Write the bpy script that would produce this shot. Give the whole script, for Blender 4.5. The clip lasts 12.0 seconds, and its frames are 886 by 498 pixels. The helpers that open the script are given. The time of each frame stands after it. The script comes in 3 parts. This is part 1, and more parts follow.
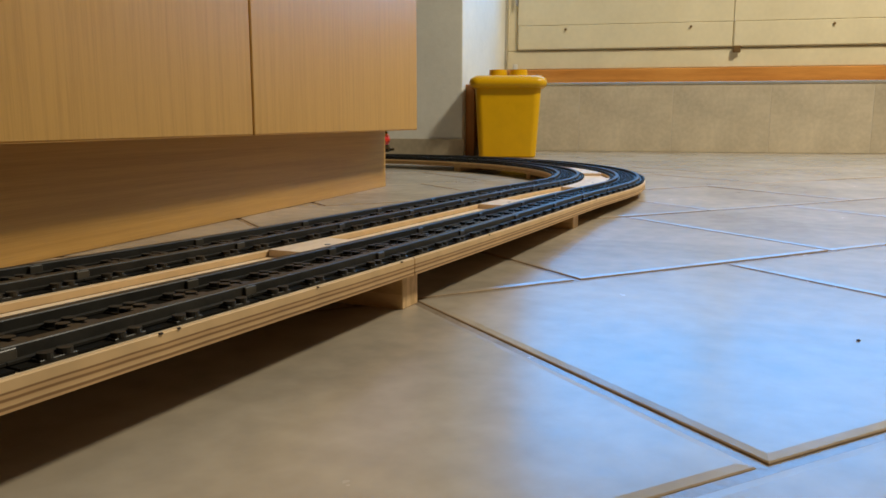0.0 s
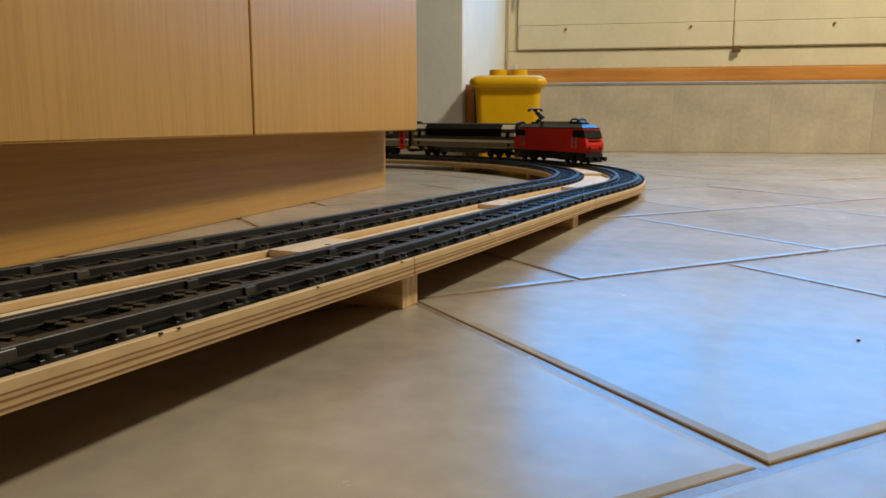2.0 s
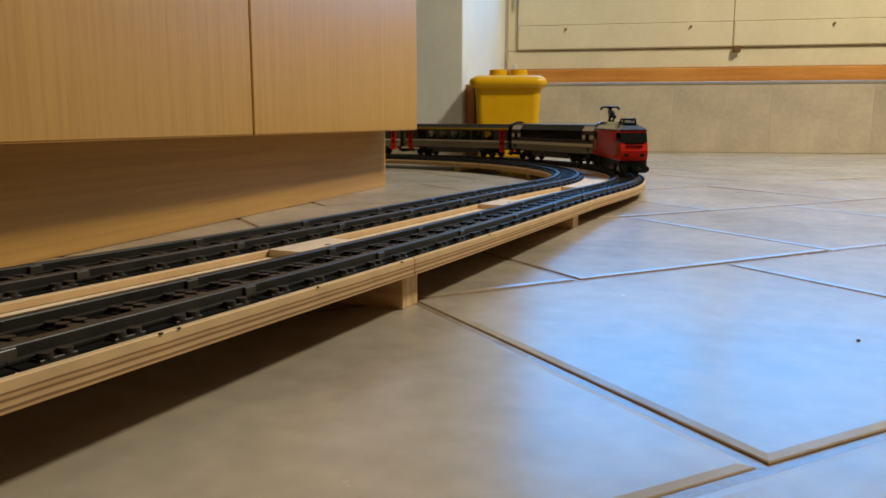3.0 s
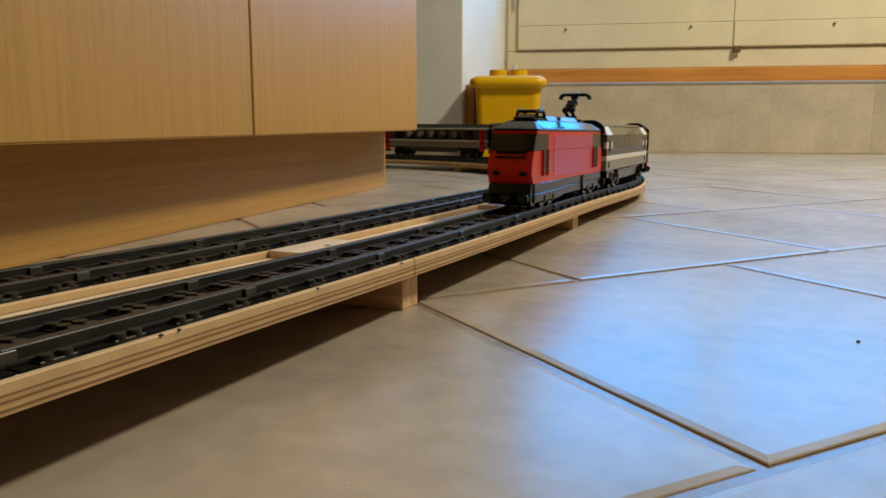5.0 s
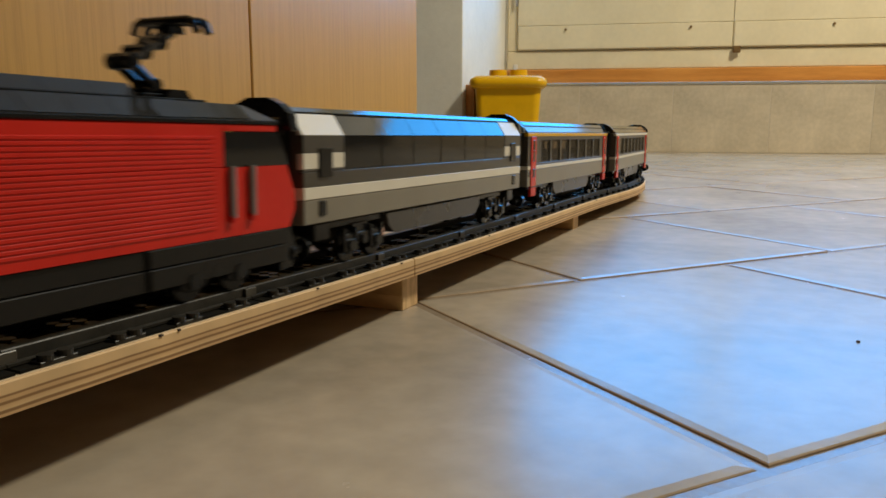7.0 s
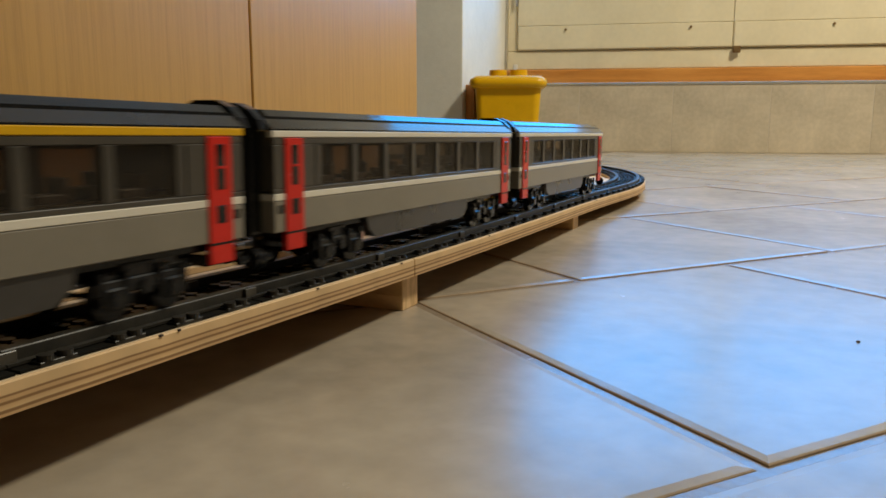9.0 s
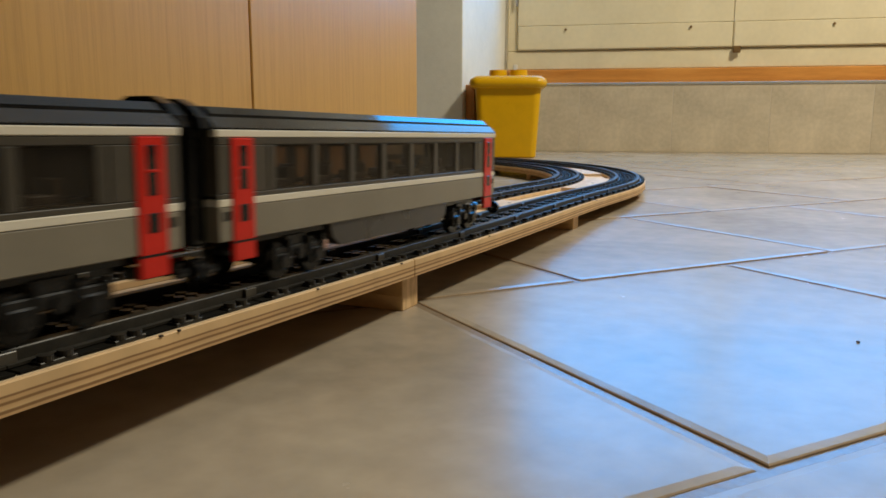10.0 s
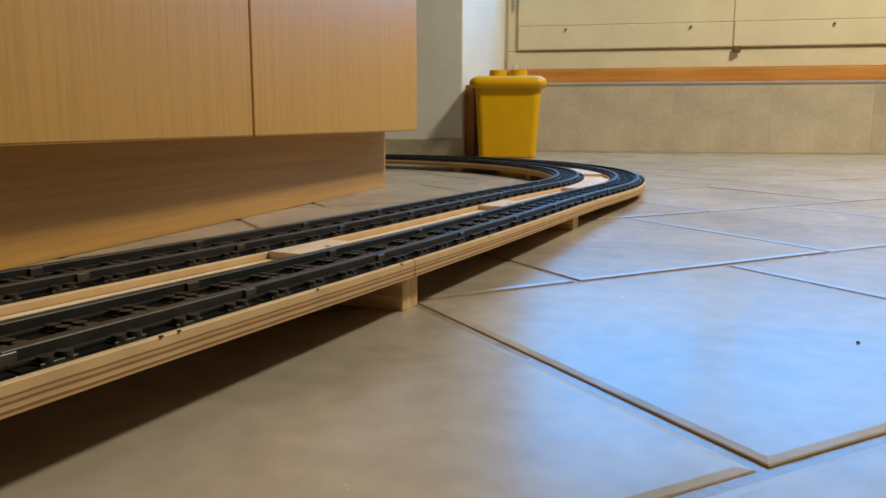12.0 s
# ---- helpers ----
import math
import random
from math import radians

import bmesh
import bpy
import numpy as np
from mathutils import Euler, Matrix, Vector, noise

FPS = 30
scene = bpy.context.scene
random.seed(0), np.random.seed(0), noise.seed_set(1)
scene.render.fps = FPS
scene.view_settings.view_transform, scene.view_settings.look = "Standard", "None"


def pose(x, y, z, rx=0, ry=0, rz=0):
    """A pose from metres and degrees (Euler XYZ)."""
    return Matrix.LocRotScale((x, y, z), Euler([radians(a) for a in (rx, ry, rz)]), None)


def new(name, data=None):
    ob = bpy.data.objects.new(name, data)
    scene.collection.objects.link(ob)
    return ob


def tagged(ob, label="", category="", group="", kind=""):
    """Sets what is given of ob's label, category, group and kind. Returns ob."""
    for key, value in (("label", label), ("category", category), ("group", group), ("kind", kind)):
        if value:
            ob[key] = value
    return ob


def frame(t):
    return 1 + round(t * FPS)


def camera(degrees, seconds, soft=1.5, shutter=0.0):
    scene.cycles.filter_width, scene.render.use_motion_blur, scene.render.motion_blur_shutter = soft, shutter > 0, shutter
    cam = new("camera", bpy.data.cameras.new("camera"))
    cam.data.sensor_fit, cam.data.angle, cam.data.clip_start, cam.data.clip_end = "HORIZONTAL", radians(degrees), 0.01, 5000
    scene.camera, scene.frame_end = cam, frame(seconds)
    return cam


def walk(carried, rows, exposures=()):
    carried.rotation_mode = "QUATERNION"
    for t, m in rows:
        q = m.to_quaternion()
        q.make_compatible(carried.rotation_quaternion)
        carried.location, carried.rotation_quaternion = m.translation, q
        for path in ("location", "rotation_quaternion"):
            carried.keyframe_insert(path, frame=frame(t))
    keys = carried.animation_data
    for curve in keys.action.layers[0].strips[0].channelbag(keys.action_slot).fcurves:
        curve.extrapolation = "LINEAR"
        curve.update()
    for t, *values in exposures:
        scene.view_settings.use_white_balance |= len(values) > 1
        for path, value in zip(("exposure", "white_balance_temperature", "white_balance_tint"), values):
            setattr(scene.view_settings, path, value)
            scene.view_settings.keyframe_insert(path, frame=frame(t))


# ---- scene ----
# ---- camera ----
# The plan below is drawn in units of 0.84 m and turned into metres at the end of the build.
UNIT = 0.84
cam = camera(59.12, 12.0, soft=1.6, shutter=0.4)
PITCH = 9.35


def eye(dz):
    return pose(0, 0, UNIT * (0.150 + dz), 90 - PITCH, 0, 17.34) @ pose(0, 0, 0, 0, 0, 0.05)


walk(cam, [(0, eye(0)), (3.0, eye(0)), (5.0, eye(0.0008)), (9.0, eye(0.0010)), (11.0, eye(0.0014)), (12.0, eye(0.0015))])

# ---- light ----
world = bpy.data.worlds.new("dusk")
scene.world = world
world.use_nodes = True
wn = world.node_tree.nodes
wn["Background"].inputs[0].default_value = (0.30, 0.52, 1.0, 1)
wn["Background"].inputs[1].default_value = 0.6
scene.view_settings.exposure = 0.0


def area_lamp(name, m, sx, sy, watts, colour):
    data = bpy.data.lights.new(name, "AREA")
    data.shape, data.size, data.size_y, data.energy, data.color = "RECTANGLE", sx, sy, watts, colour
    ob = new(name, data)
    ob.matrix_world = m
    return ob


# ceiling lamp of the room
area_lamp("ceiling_lamp_light", pose(1.25, 1.75, 2.385), 0.36, 0.36, 90, (1.0, 0.925, 0.73))
# dusk light through the window
area_lamp("window_daylight", pose(0.168, 3.372, 1.165, -90, 0, 5.3), 1.64, 0.94, 14.5, (0.006, 0.40, 1.0))


# ---- materials ----
def nodes_of(name):
    m = bpy.data.materials.new(name)
    m.use_nodes = True
    return m, m.node_tree.nodes, m.node_tree.links, m.node_tree.nodes["Principled BSDF"]


def plain(name, rgb, rough=0.5, metal=0.0, vary=0.12, scale=40.0, bump=0.0, bscale=200.0, coat=0.0, per_object=0.0, spec=0.5):
    """A surface of one colour with soft blotches, fine grain and a little relief."""
    m, n, l, b = nodes_of(name)
    tc = n.new("ShaderNodeTexCoord")
    t1 = n.new("ShaderNodeTexNoise")
    t1.inputs["Scale"].default_value, t1.inputs["Detail"].default_value = scale, 6
    l.new(tc.outputs["Object"], t1.inputs["Vector"])
    t2 = n.new("ShaderNodeTexNoise")
    t2.inputs["Scale"].default_value, t2.inputs["Detail"].default_value = scale * 9, 3
    l.new(tc.outputs["Object"], t2.inputs["Vector"])
    mix = n.new("ShaderNodeMath")
    mix.operation = "MULTIPLY_ADD"
    l.new(t2.outputs[0], mix.inputs[0])
    mix.inputs[1].default_value = 0.45
    l.new(t1.outputs[0], mix.inputs[2])
    r = n.new("ShaderNodeValToRGB")
    r.color_ramp.elements[0].position, r.color_ramp.elements[1].position = 0.45, 1.0
    r.color_ramp.elements[0].color = (*[c * (1 - vary) for c in rgb], 1)
    r.color_ramp.elements[1].color = (*[min(1, c * (1 + vary)) for c in rgb], 1)
    l.new(mix.outputs[0], r.inputs[0])
    col = r.outputs[0]
    if per_object:
        oi = n.new("ShaderNodeObjectInfo")
        hs = n.new("ShaderNodeHueSaturation")
        mr = n.new("ShaderNodeMapRange")
        mr.inputs["To Min"].default_value, mr.inputs["To Max"].default_value = 1 - per_object, 1 + per_object
        l.new(oi.outputs["Random"], mr.inputs["Value"])
        l.new(mr.outputs[0], hs.inputs["Value"])
        l.new(col, hs.inputs["Color"])
        col = hs.outputs[0]
    l.new(col, b.inputs["Base Color"])
    rr = n.new("ShaderNodeMapRange")
    rr.inputs["To Min"].default_value, rr.inputs["To Max"].default_value = max(0.02, rough * 0.85), min(1, rough * 1.15)
    l.new(t1.outputs[0], rr.inputs["Value"])
    l.new(rr.outputs[0], b.inputs["Roughness"])
    b.inputs["Metallic"].default_value = metal
    b.inputs["Coat Weight"].default_value = coat
    b.inputs["Specular IOR Level"].default_value = spec
    if bump:
        t3 = n.new("ShaderNodeTexNoise")
        t3.inputs["Scale"].default_value, t3.inputs["Detail"].default_value = bscale, 4
        l.new(tc.outputs["Object"], t3.inputs["Vector"])
        bp = n.new("ShaderNodeBump")
        bp.inputs["Strength"].default_value, bp.inputs["Distance"].default_value = bump, 0.002
        l.new(t3.outputs[0], bp.inputs["Height"])
        l.new(bp.outputs[0], b.inputs["Normal"])
    return m


def wood(name, dark, light, stretch, rough=0.42, scale=1.0, pores=0.5, coat=0.0, per_object=0.0):
    """Wood with broad figure and fine pores drawn out along the grain. stretch: how little it varies along x, y, z."""
    m, n, l, b = nodes_of(name)
    tc = n.new("ShaderNodeTexCoord")
    mp = n.new("ShaderNodeMapping")
    mp.inputs["Scale"].default_value = [s * scale for s in stretch]
    l.new(tc.outputs["Object"], mp.inputs["Vector"])
    vec = mp.outputs[0]
    if per_object:
        oi = n.new("ShaderNodeObjectInfo")
        ad = n.new("ShaderNodeVectorMath")
        ad.operation = "ADD"
        sc = n.new("ShaderNodeMath")
        sc.operation = "MULTIPLY"
        sc.inputs[1].default_value = 37.0
        l.new(oi.outputs["Random"], sc.inputs[0])
        l.new(vec, ad.inputs[0])
        l.new(sc.outputs[0], ad.inputs[1])
        vec = ad.outputs[0]
    big = n.new("ShaderNodeTexNoise")
    big.inputs["Scale"].default_value, big.inputs["Detail"].default_value, big.inputs["Distortion"].default_value = 6, 5, 0.6
    l.new(vec, big.inputs["Vector"])
    fine = n.new("ShaderNodeTexNoise")
    fine.inputs["Scale"].default_value, fine.inputs["Detail"].default_value = 60, 4
    l.new(vec, fine.inputs["Vector"])
    mx = n.new("ShaderNodeMath")
    mx.operation = "MULTIPLY_ADD"
    l.new(fine.outputs[0], mx.inputs[0])
    mx.inputs[1].default_value = pores
    l.new(big.outputs[0], mx.inputs[2])
    r = n.new("ShaderNodeValToRGB")
    r.color_ramp.elements[0].position, r.color_ramp.elements[1].position = 0.32 + 0.25 * pores, 0.62 + 0.6 * pores
    r.color_ramp.elements[0].color, r.color_ramp.elements[1].color = (*dark, 1), (*light, 1)
    l.new(mx.outputs[0], r.inputs[0])
    l.new(r.outputs[0], b.inputs["Base Color"])
    b.inputs["Roughness"].default_value = rough
    b.inputs["Coat Weight"].default_value = coat
    bp = n.new("ShaderNodeBump")
    bp.inputs["Strength"].default_value, bp.inputs["Distance"].default_value = 0.12, 0.001
    l.new(fine.outputs[0], bp.inputs["Height"])
    l.new(bp.outputs[0], b.inputs["Normal"])
    return m


def plywood_edge(name):
    """Board edge: pale and dark plies lying one on another, with a fine broken grain."""
    m, n, l, b = nodes_of(name)
    tc = n.new("ShaderNodeTexCoord")
    sp = n.new("ShaderNodeSeparateXYZ")
    l.new(tc.outputs["UV"], sp.inputs[0])
    nz = n.new("ShaderNodeTexNoise")
    nz.inputs["Scale"].default_value, nz.inputs["Detail"].default_value = 45, 5
    l.new(tc.outputs["Object"], nz.inputs["Vector"])
    ad = n.new("ShaderNodeMath")
    ad.operation = "MULTIPLY_ADD"
    l.new(nz.outputs[0], ad.inputs[0])
    ad.inputs[1].default_value = 0.05
    l.new(sp.outputs[1], ad.inputs[2])
    mr = n.new("ShaderNodeMapRange")
    mr.inputs["From Min"].default_value, mr.inputs["From Max"].default_value = 0.0, 1.0
    l.new(ad.outputs[0], mr.inputs["Value"])
    r = n.new("ShaderNodeValToRGB")
    e = r.color_ramp.elements
    pale, dark, mid = (0.80, 0.53, 0.26, 1), (0.30, 0.155, 0.055, 1), (0.68, 0.42, 0.19, 1)
    e[0].position, e[0].color = 0.0, mid
    e[1].position, e[1].color = 1.0, pale
    for pos, c in ((0.10, mid), (0.13, dark), (0.20, dark), (0.23, pale), (0.36, mid), (0.39, dark), (0.45, dark), (0.48, mid), (0.57, mid), (0.60, dark), (0.64, dark), (0.67, pale)):
        x = e.new(pos)
        x.color = c
    l.new(mr.outputs[0], r.inputs[0])
    mul = n.new("ShaderNodeMix")
    mul.data_type, mul.blend_type = "RGBA", "MULTIPLY"
    mul.inputs["Factor"].default_value = 0.35
    l.new(r.outputs[0], mul.inputs["A"])
    l.new(nz.outputs[0], mul.inputs["B"])
    l.new(mul.outputs["Result"], b.inputs["Base Color"])
    b.inputs["Roughness"].default_value = 0.7
    return m


def smoked_glass(name, rgb, amount):
    m, n, l, b = nodes_of(name)
    b.inputs["Base Color"].default_value = (*rgb, 1)
    b.inputs["Roughness"].default_value = 0.06
    tr = n.new("ShaderNodeBsdfTransparent")
    tr.inputs[0].default_value = (0.86, 0.82, 0.78, 1)
    mx = n.new("ShaderNodeMixShader")
    mx.inputs[0].default_value = amount
    l.new(tr.outputs[0], mx.inputs[1])
    l.new(b.outputs[0], mx.inputs[2])
    l.new(mx.outputs[0], n["Material Output"].inputs[0])
    return m


def glow(name, rgb, strength):
    m, n, l, b = nodes_of(name)
    b.inputs["Base Color"].default_value = (0, 0, 0, 1)
    b.inputs["Emission Color"].default_value = (*rgb, 1)
    b.inputs["Emission Strength"].default_value = strength
    return m


M_TILE = plain("glazed_floor_tile", (0.365, 0.305, 0.225), 0.26, vary=0.30, scale=5, bump=0.20, bscale=28, per_object=0.06, spec=0.85)
M_GROUT = plain("sealed_grout", (0.26, 0.20, 0.14), 0.26, vary=0.25, scale=60, bump=0.15, bscale=200, spec=0.9)
M_TILE_EDGE = plain("unglazed_tile_edge", (0.33, 0.23, 0.135), 0.65, vary=0.25, scale=40, bump=0.2, bscale=160, spec=0.25)
M_PALEGROUT = plain("pale_wall_grout", (0.54, 0.47, 0.37), 0.7, vary=0.1, scale=40)
M_WALLTILE = plain("wall_tile", (0.50, 0.415, 0.295), 0.3, vary=0.22, scale=7, bump=0.08, bscale=60, per_object=0.06)
M_DOOR = wood("oak_veneer_upright", (0.44, 0.237, 0.052), (0.56, 0.308, 0.075), (30, 30, 0.6), rough=0.38, scale=1.0, pores=0.8, per_object=0.5)
M_KICK = wood("oak_veneer_level", (0.41, 0.208, 0.042), (0.55, 0.298, 0.070), (14, 0.40, 24), rough=0.4, scale=1.0, pores=0.55)
M_EDGE = plywood_edge("plywood_edge")
M_PLYTOP = wood("plywood_face", (0.66, 0.47, 0.27), (0.82, 0.64, 0.42), (5, 5, 5), rough=0.6, scale=1.2, pores=0.4)
M_PINE = wood("pine_block", (0.44, 0.245, 0.09), (0.80, 0.54, 0.27), (30, 2, 5), rough=0.6, scale=1.0, pores=0.25, per_object=0.5)
M_PLATE = wood("pale_pine_plate", (0.60, 0.46, 0.33), (0.76, 0.62, 0.47), (12, 3, 12), rough=0.55, scale=1.0, pores=0.3, per_object=0.5)
M_RAIL = plain("black_track_plastic", (0.024, 0.021, 0.016), 0.40, vary=0.4, scale=60, bump=0.06, bscale=300, per_object=0.15, spec=0.26)
M_BLACK = plain("black_plastic", (0.010, 0.010, 0.010), 0.18, vary=0.25, scale=50, per_object=0.1, spec=0.3)
M_RED = plain("red_plastic", (0.60, 0.020, 0.010), 0.26, vary=0.08, scale=30, bump=0.02, bscale=90, spec=0.3)
M_GREY = plain("light_grey_plastic", (0.215, 0.190, 0.145), 0.30, vary=0.08, scale=30)
M_DGREY = plain("dark_grey_plastic", (0.060, 0.051, 0.038), 0.30, vary=0.12, scale=30)
M_UNDER = plain("dark_underframe_plastic", (0.012, 0.011, 0.010), 0.18, vary=0.15, scale=30, spec=0.25)
M_UNDERBOX = plain("worn_grey_underfloor_plastic", (0.045, 0.041, 0.037), 0.28, vary=0.2, scale=40)
M_SEAT = plain("brown_seat_plastic", (0.060, 0.045, 0.035), 0.4)
M_WHITE = plain("cream_white_plastic", (0.72, 0.66, 0.54), 0.35, vary=0.05, scale=30)
M_YELLOW = plain("yellow_plastic", (0.72, 0.39, 0.002), 0.30, vary=0.06, scale=20, bump=0.02, bscale=60, spec=0.35)
M_ROOF = plain("dark_roof_plastic", (0.026, 0.025, 0.024), 0.07, vary=0.15, scale=25, bump=0.05, bscale=90, spec=0.60)
M_ROOFRIM = plain("grey_roof_rim_plastic", (0.045, 0.040, 0.034), 0.08, vary=0.1, scale=25, spec=0.55)
M_STEEL = plain("grey_metal", (0.32, 0.31, 0.30), 0.35, metal=0.6, vary=0.1, scale=60)
M_GLASS = smoked_glass("smoked_glass", (0.050, 0.042, 0.032), 0.20)
M_DARKGLASS = plain("dark_glass", (0.010, 0.009, 0.008), 0.07, vary=0.2, scale=20, spec=0.35)
M_CREAM = plain("cream_paint", (0.68, 0.58, 0.38), 0.45, vary=0.08, scale=6, bump=0.05, bscale=40)
M_WALL = plain("white_plaster", (0.82, 0.79, 0.71), 0.85, vary=0.07, scale=5, bump=0.25, bscale=120)
# for the unseen walls: dark brown-grey so that little light bounces back
M_DIMWALL = plain("unseen_wall_dark", (0.09, 0.075, 0.06), 0.85, vary=0.1, scale=5, bump=0.2, bscale=100)
M_CEIL = plain("white_ceiling_paint", (0.68, 0.65, 0.58), 0.9, vary=0.04, scale=4, bump=0.15, bscale=90)
M_SILL = wood("orange_sill_wood", (0.42, 0.15, 0.025), (0.62, 0.27, 0.06), (0.5, 6, 6), rough=0.35, pores=0.4, coat=0.2)
M_BROWN = wood("red_brown_wood", (0.34, 0.13, 0.03), (0.52, 0.22, 0.06), (6, 6, 0.5), rough=0.4, pores=0.4)
M_BRASS = plain("tarnished_brass", (0.28, 0.17, 0.07), 0.4, metal=0.8, vary=0.2, scale=90)
M_TRIM = plain("pale_metal_edge_trim", (0.72, 0.68, 0.60), 0.25, metal=0.7, vary=0.08, scale=30)
M_SKY = glow("dusk_sky_glow", (0.08, 0.36, 1.0), 5.0)
M_LAMP = glow("lamp_diffuser_glow", (1.0, 0.78, 0.5), 6.0)
M_SPECK = plain("dark_crumb", (0.05, 0.035, 0.025), 0.8)
M_PINK = plain("pale_pink_plastic", (0.62, 0.36, 0.27), 0.4)
M_WEB = plain("matte_black_track_plastic", (0.010, 0.009, 0.007), 0.8, vary=0.3, scale=60, spec=0.05)
M_PLANT = plain("milky_plastic", (0.62, 0.58, 0.50), 0.35)


# ---- building helpers ----
def mesh_of(name, bm, material, smooth=False):
    me = bpy.data.meshes.new(name)
    bmesh.ops.recalc_face_normals(bm, faces=bm.faces)
    bm.to_mesh(me)
    bm.free()
    me.materials.append(material)
    if smooth:
        for p in me.polygons:
            p.use_smooth = True
    return me


def part(name, bm, material, parent=None, label="", m=None, smooth=False):
    ob = new(name, mesh_of(name, bm, material, smooth) if isinstance(bm, bmesh.types.BMesh) else bm)
    if parent is not None:
        ob.parent = parent
    if m is not None:
        ob.matrix_basis = m
    if label:
        ob["label"] = label
    return ob


def root(name, m=None):
    ob = new(name)
    ob.empty_display_size = 0.02
    if m is not None:
        ob.matrix_basis = m
    return ob


def box(bm, x0, x1, y0, y1, z0, z1, bevel=0.0, m=None):
    vs = [bm.verts.new((x, y, z)) for x in (x0, x1) for y in (y0, y1) for z in (z0, z1)]
    q = ((0, 1, 3, 2), (4, 6, 7, 5), (0, 4, 5, 1), (2, 3, 7, 6), (0, 2, 6, 4), (1, 5, 7, 3))
    fs = [bm.faces.new([vs[i] for i in f]) for f in q]
    if bevel:
        es = list({e for f in fs for e in f.edges})
        r = bmesh.ops.bevel(bm, geom=es, offset=bevel, segments=1, affect="EDGES")
        vs = list({v for f in r["faces"] for v in f.verts} | {v for v in vs if v.is_valid})
    if m is not None:
        bmesh.ops.transform(bm, matrix=m, verts=vs)
    return bm


def boxed(*a, **k):
    return box(bmesh.new(), *a, **k)


def cyl(bm, p, axis, r, depth, seg=16, r2=None, bevel=0.0):
    """A cylinder with its middle at p along axis x, y or z."""
    turn = {"x": pose(0, 0, 0, 0, 90, 0), "y": pose(0, 0, 0, 90, 0, 0), "z": Matrix()}[axis]
    bmesh.ops.create_cone(bm, cap_ends=True, segments=seg, radius1=r, radius2=r if r2 is None else r2, depth=depth, matrix=Matrix.Translation(p) @ turn)
    return bm


def bar(bm, a, b, r, seg=8):
    """A round bar from a to b."""
    a, b = Vector(a), Vector(b)
    m = Matrix.Translation((a + b) / 2) @ (b - a).to_track_quat("Z", "Y").to_matrix().to_4x4()
    bmesh.ops.create_cone(bm, cap_ends=True, segments=seg, radius1=r, radius2=r, depth=(b - a).length, matrix=m)
    return bm


def prism(profile, a, b, axis="x"):
    """A closed outline drawn out from a to b along an axis: outline (y, z) along x, or (x, z) along y."""
    bm = bmesh.new()
    rows = []
    for t in (a, b):
        rows.append([bm.verts.new((t, u, v) if axis == "x" else (u, t, v)) for u, v in profile])
    n = len(profile)
    for i in range(n):
        j = (i + 1) % n
        bm.faces.new((rows[0][i], rows[0][j], rows[1][j], rows[1][i]))
    bm.faces.new(rows[0])
    bm.faces.new(rows[1][::-1])
    return bm


# ---- the line of the track ----
HEAD0, OFF = radians(82.426), -0.3118
BENDS = ((0.55, 0.9, 1.2, 1.5, 1.8, 2.2, 2.6, 2.9, 2.96), (0.0, 0.1004, -0.2665, 0.7993, 1.3064, 1.0667, 0.9933, 1.45, 0.0))
RISE = ((-0.3, 0.2, 0.55, 1.03, 1.54, 2.4), (0.0200, 0.0119, 0.0035, -0.0034, -0.0117, -0.0110))
STEP, S0, S1 = 0.004, 0.12, 5.6
_s = np.arange(S0, S1, STEP)
_h = HEAD0 + np.concatenate([[0], np.cumsum(np.interp(_s, *BENDS)[:-1] * STEP)])
_d = np.stack([np.cos(_h), np.sin(_h)], 1)
_p0 = np.array([math.sin(HEAD0), -math.cos(HEAD0)]) * OFF + _d[0] * S0
_p = _p0 + np.concatenate([[[0, 0]], np.cumsum((_d[:-1] + _d[1:]) / 2 * STEP, 0)])


def on_line(s, side=0.0):
    """Place and heading at s metres along the outer track, side metres to its right."""
    if s < S0:
        x, y = _p0 + _d[0] * (s - S0)
        h = HEAD0
    else:
        x, y, h = (float(np.interp(s, _s, v)) for v in (_p[:, 0], _p[:, 1], _h))
    return x + math.sin(h) * side, y - math.cos(h) * side, h


def rise(s):
    """How much higher or lower the track lies than at 0.8: it climbs towards the line's start."""
    return sum(float(np.interp(s + e, *RISE)) for e in (-0.1, -0.05, 0.0, 0.05, 0.1)) / 5


def line_pose(s, side=0.0, z=0.0):
    x, y, h = on_line(s, side)
    pitch = math.degrees(math.atan((rise(s - 0.03) - rise(s + 0.03)) / 0.06))
    return pose(x, y, z + rise(s)) @ pose(0, 0, 0, 0, 0, math.degrees(h)) @ pose(0, 0, 0, 0, pitch, 0)


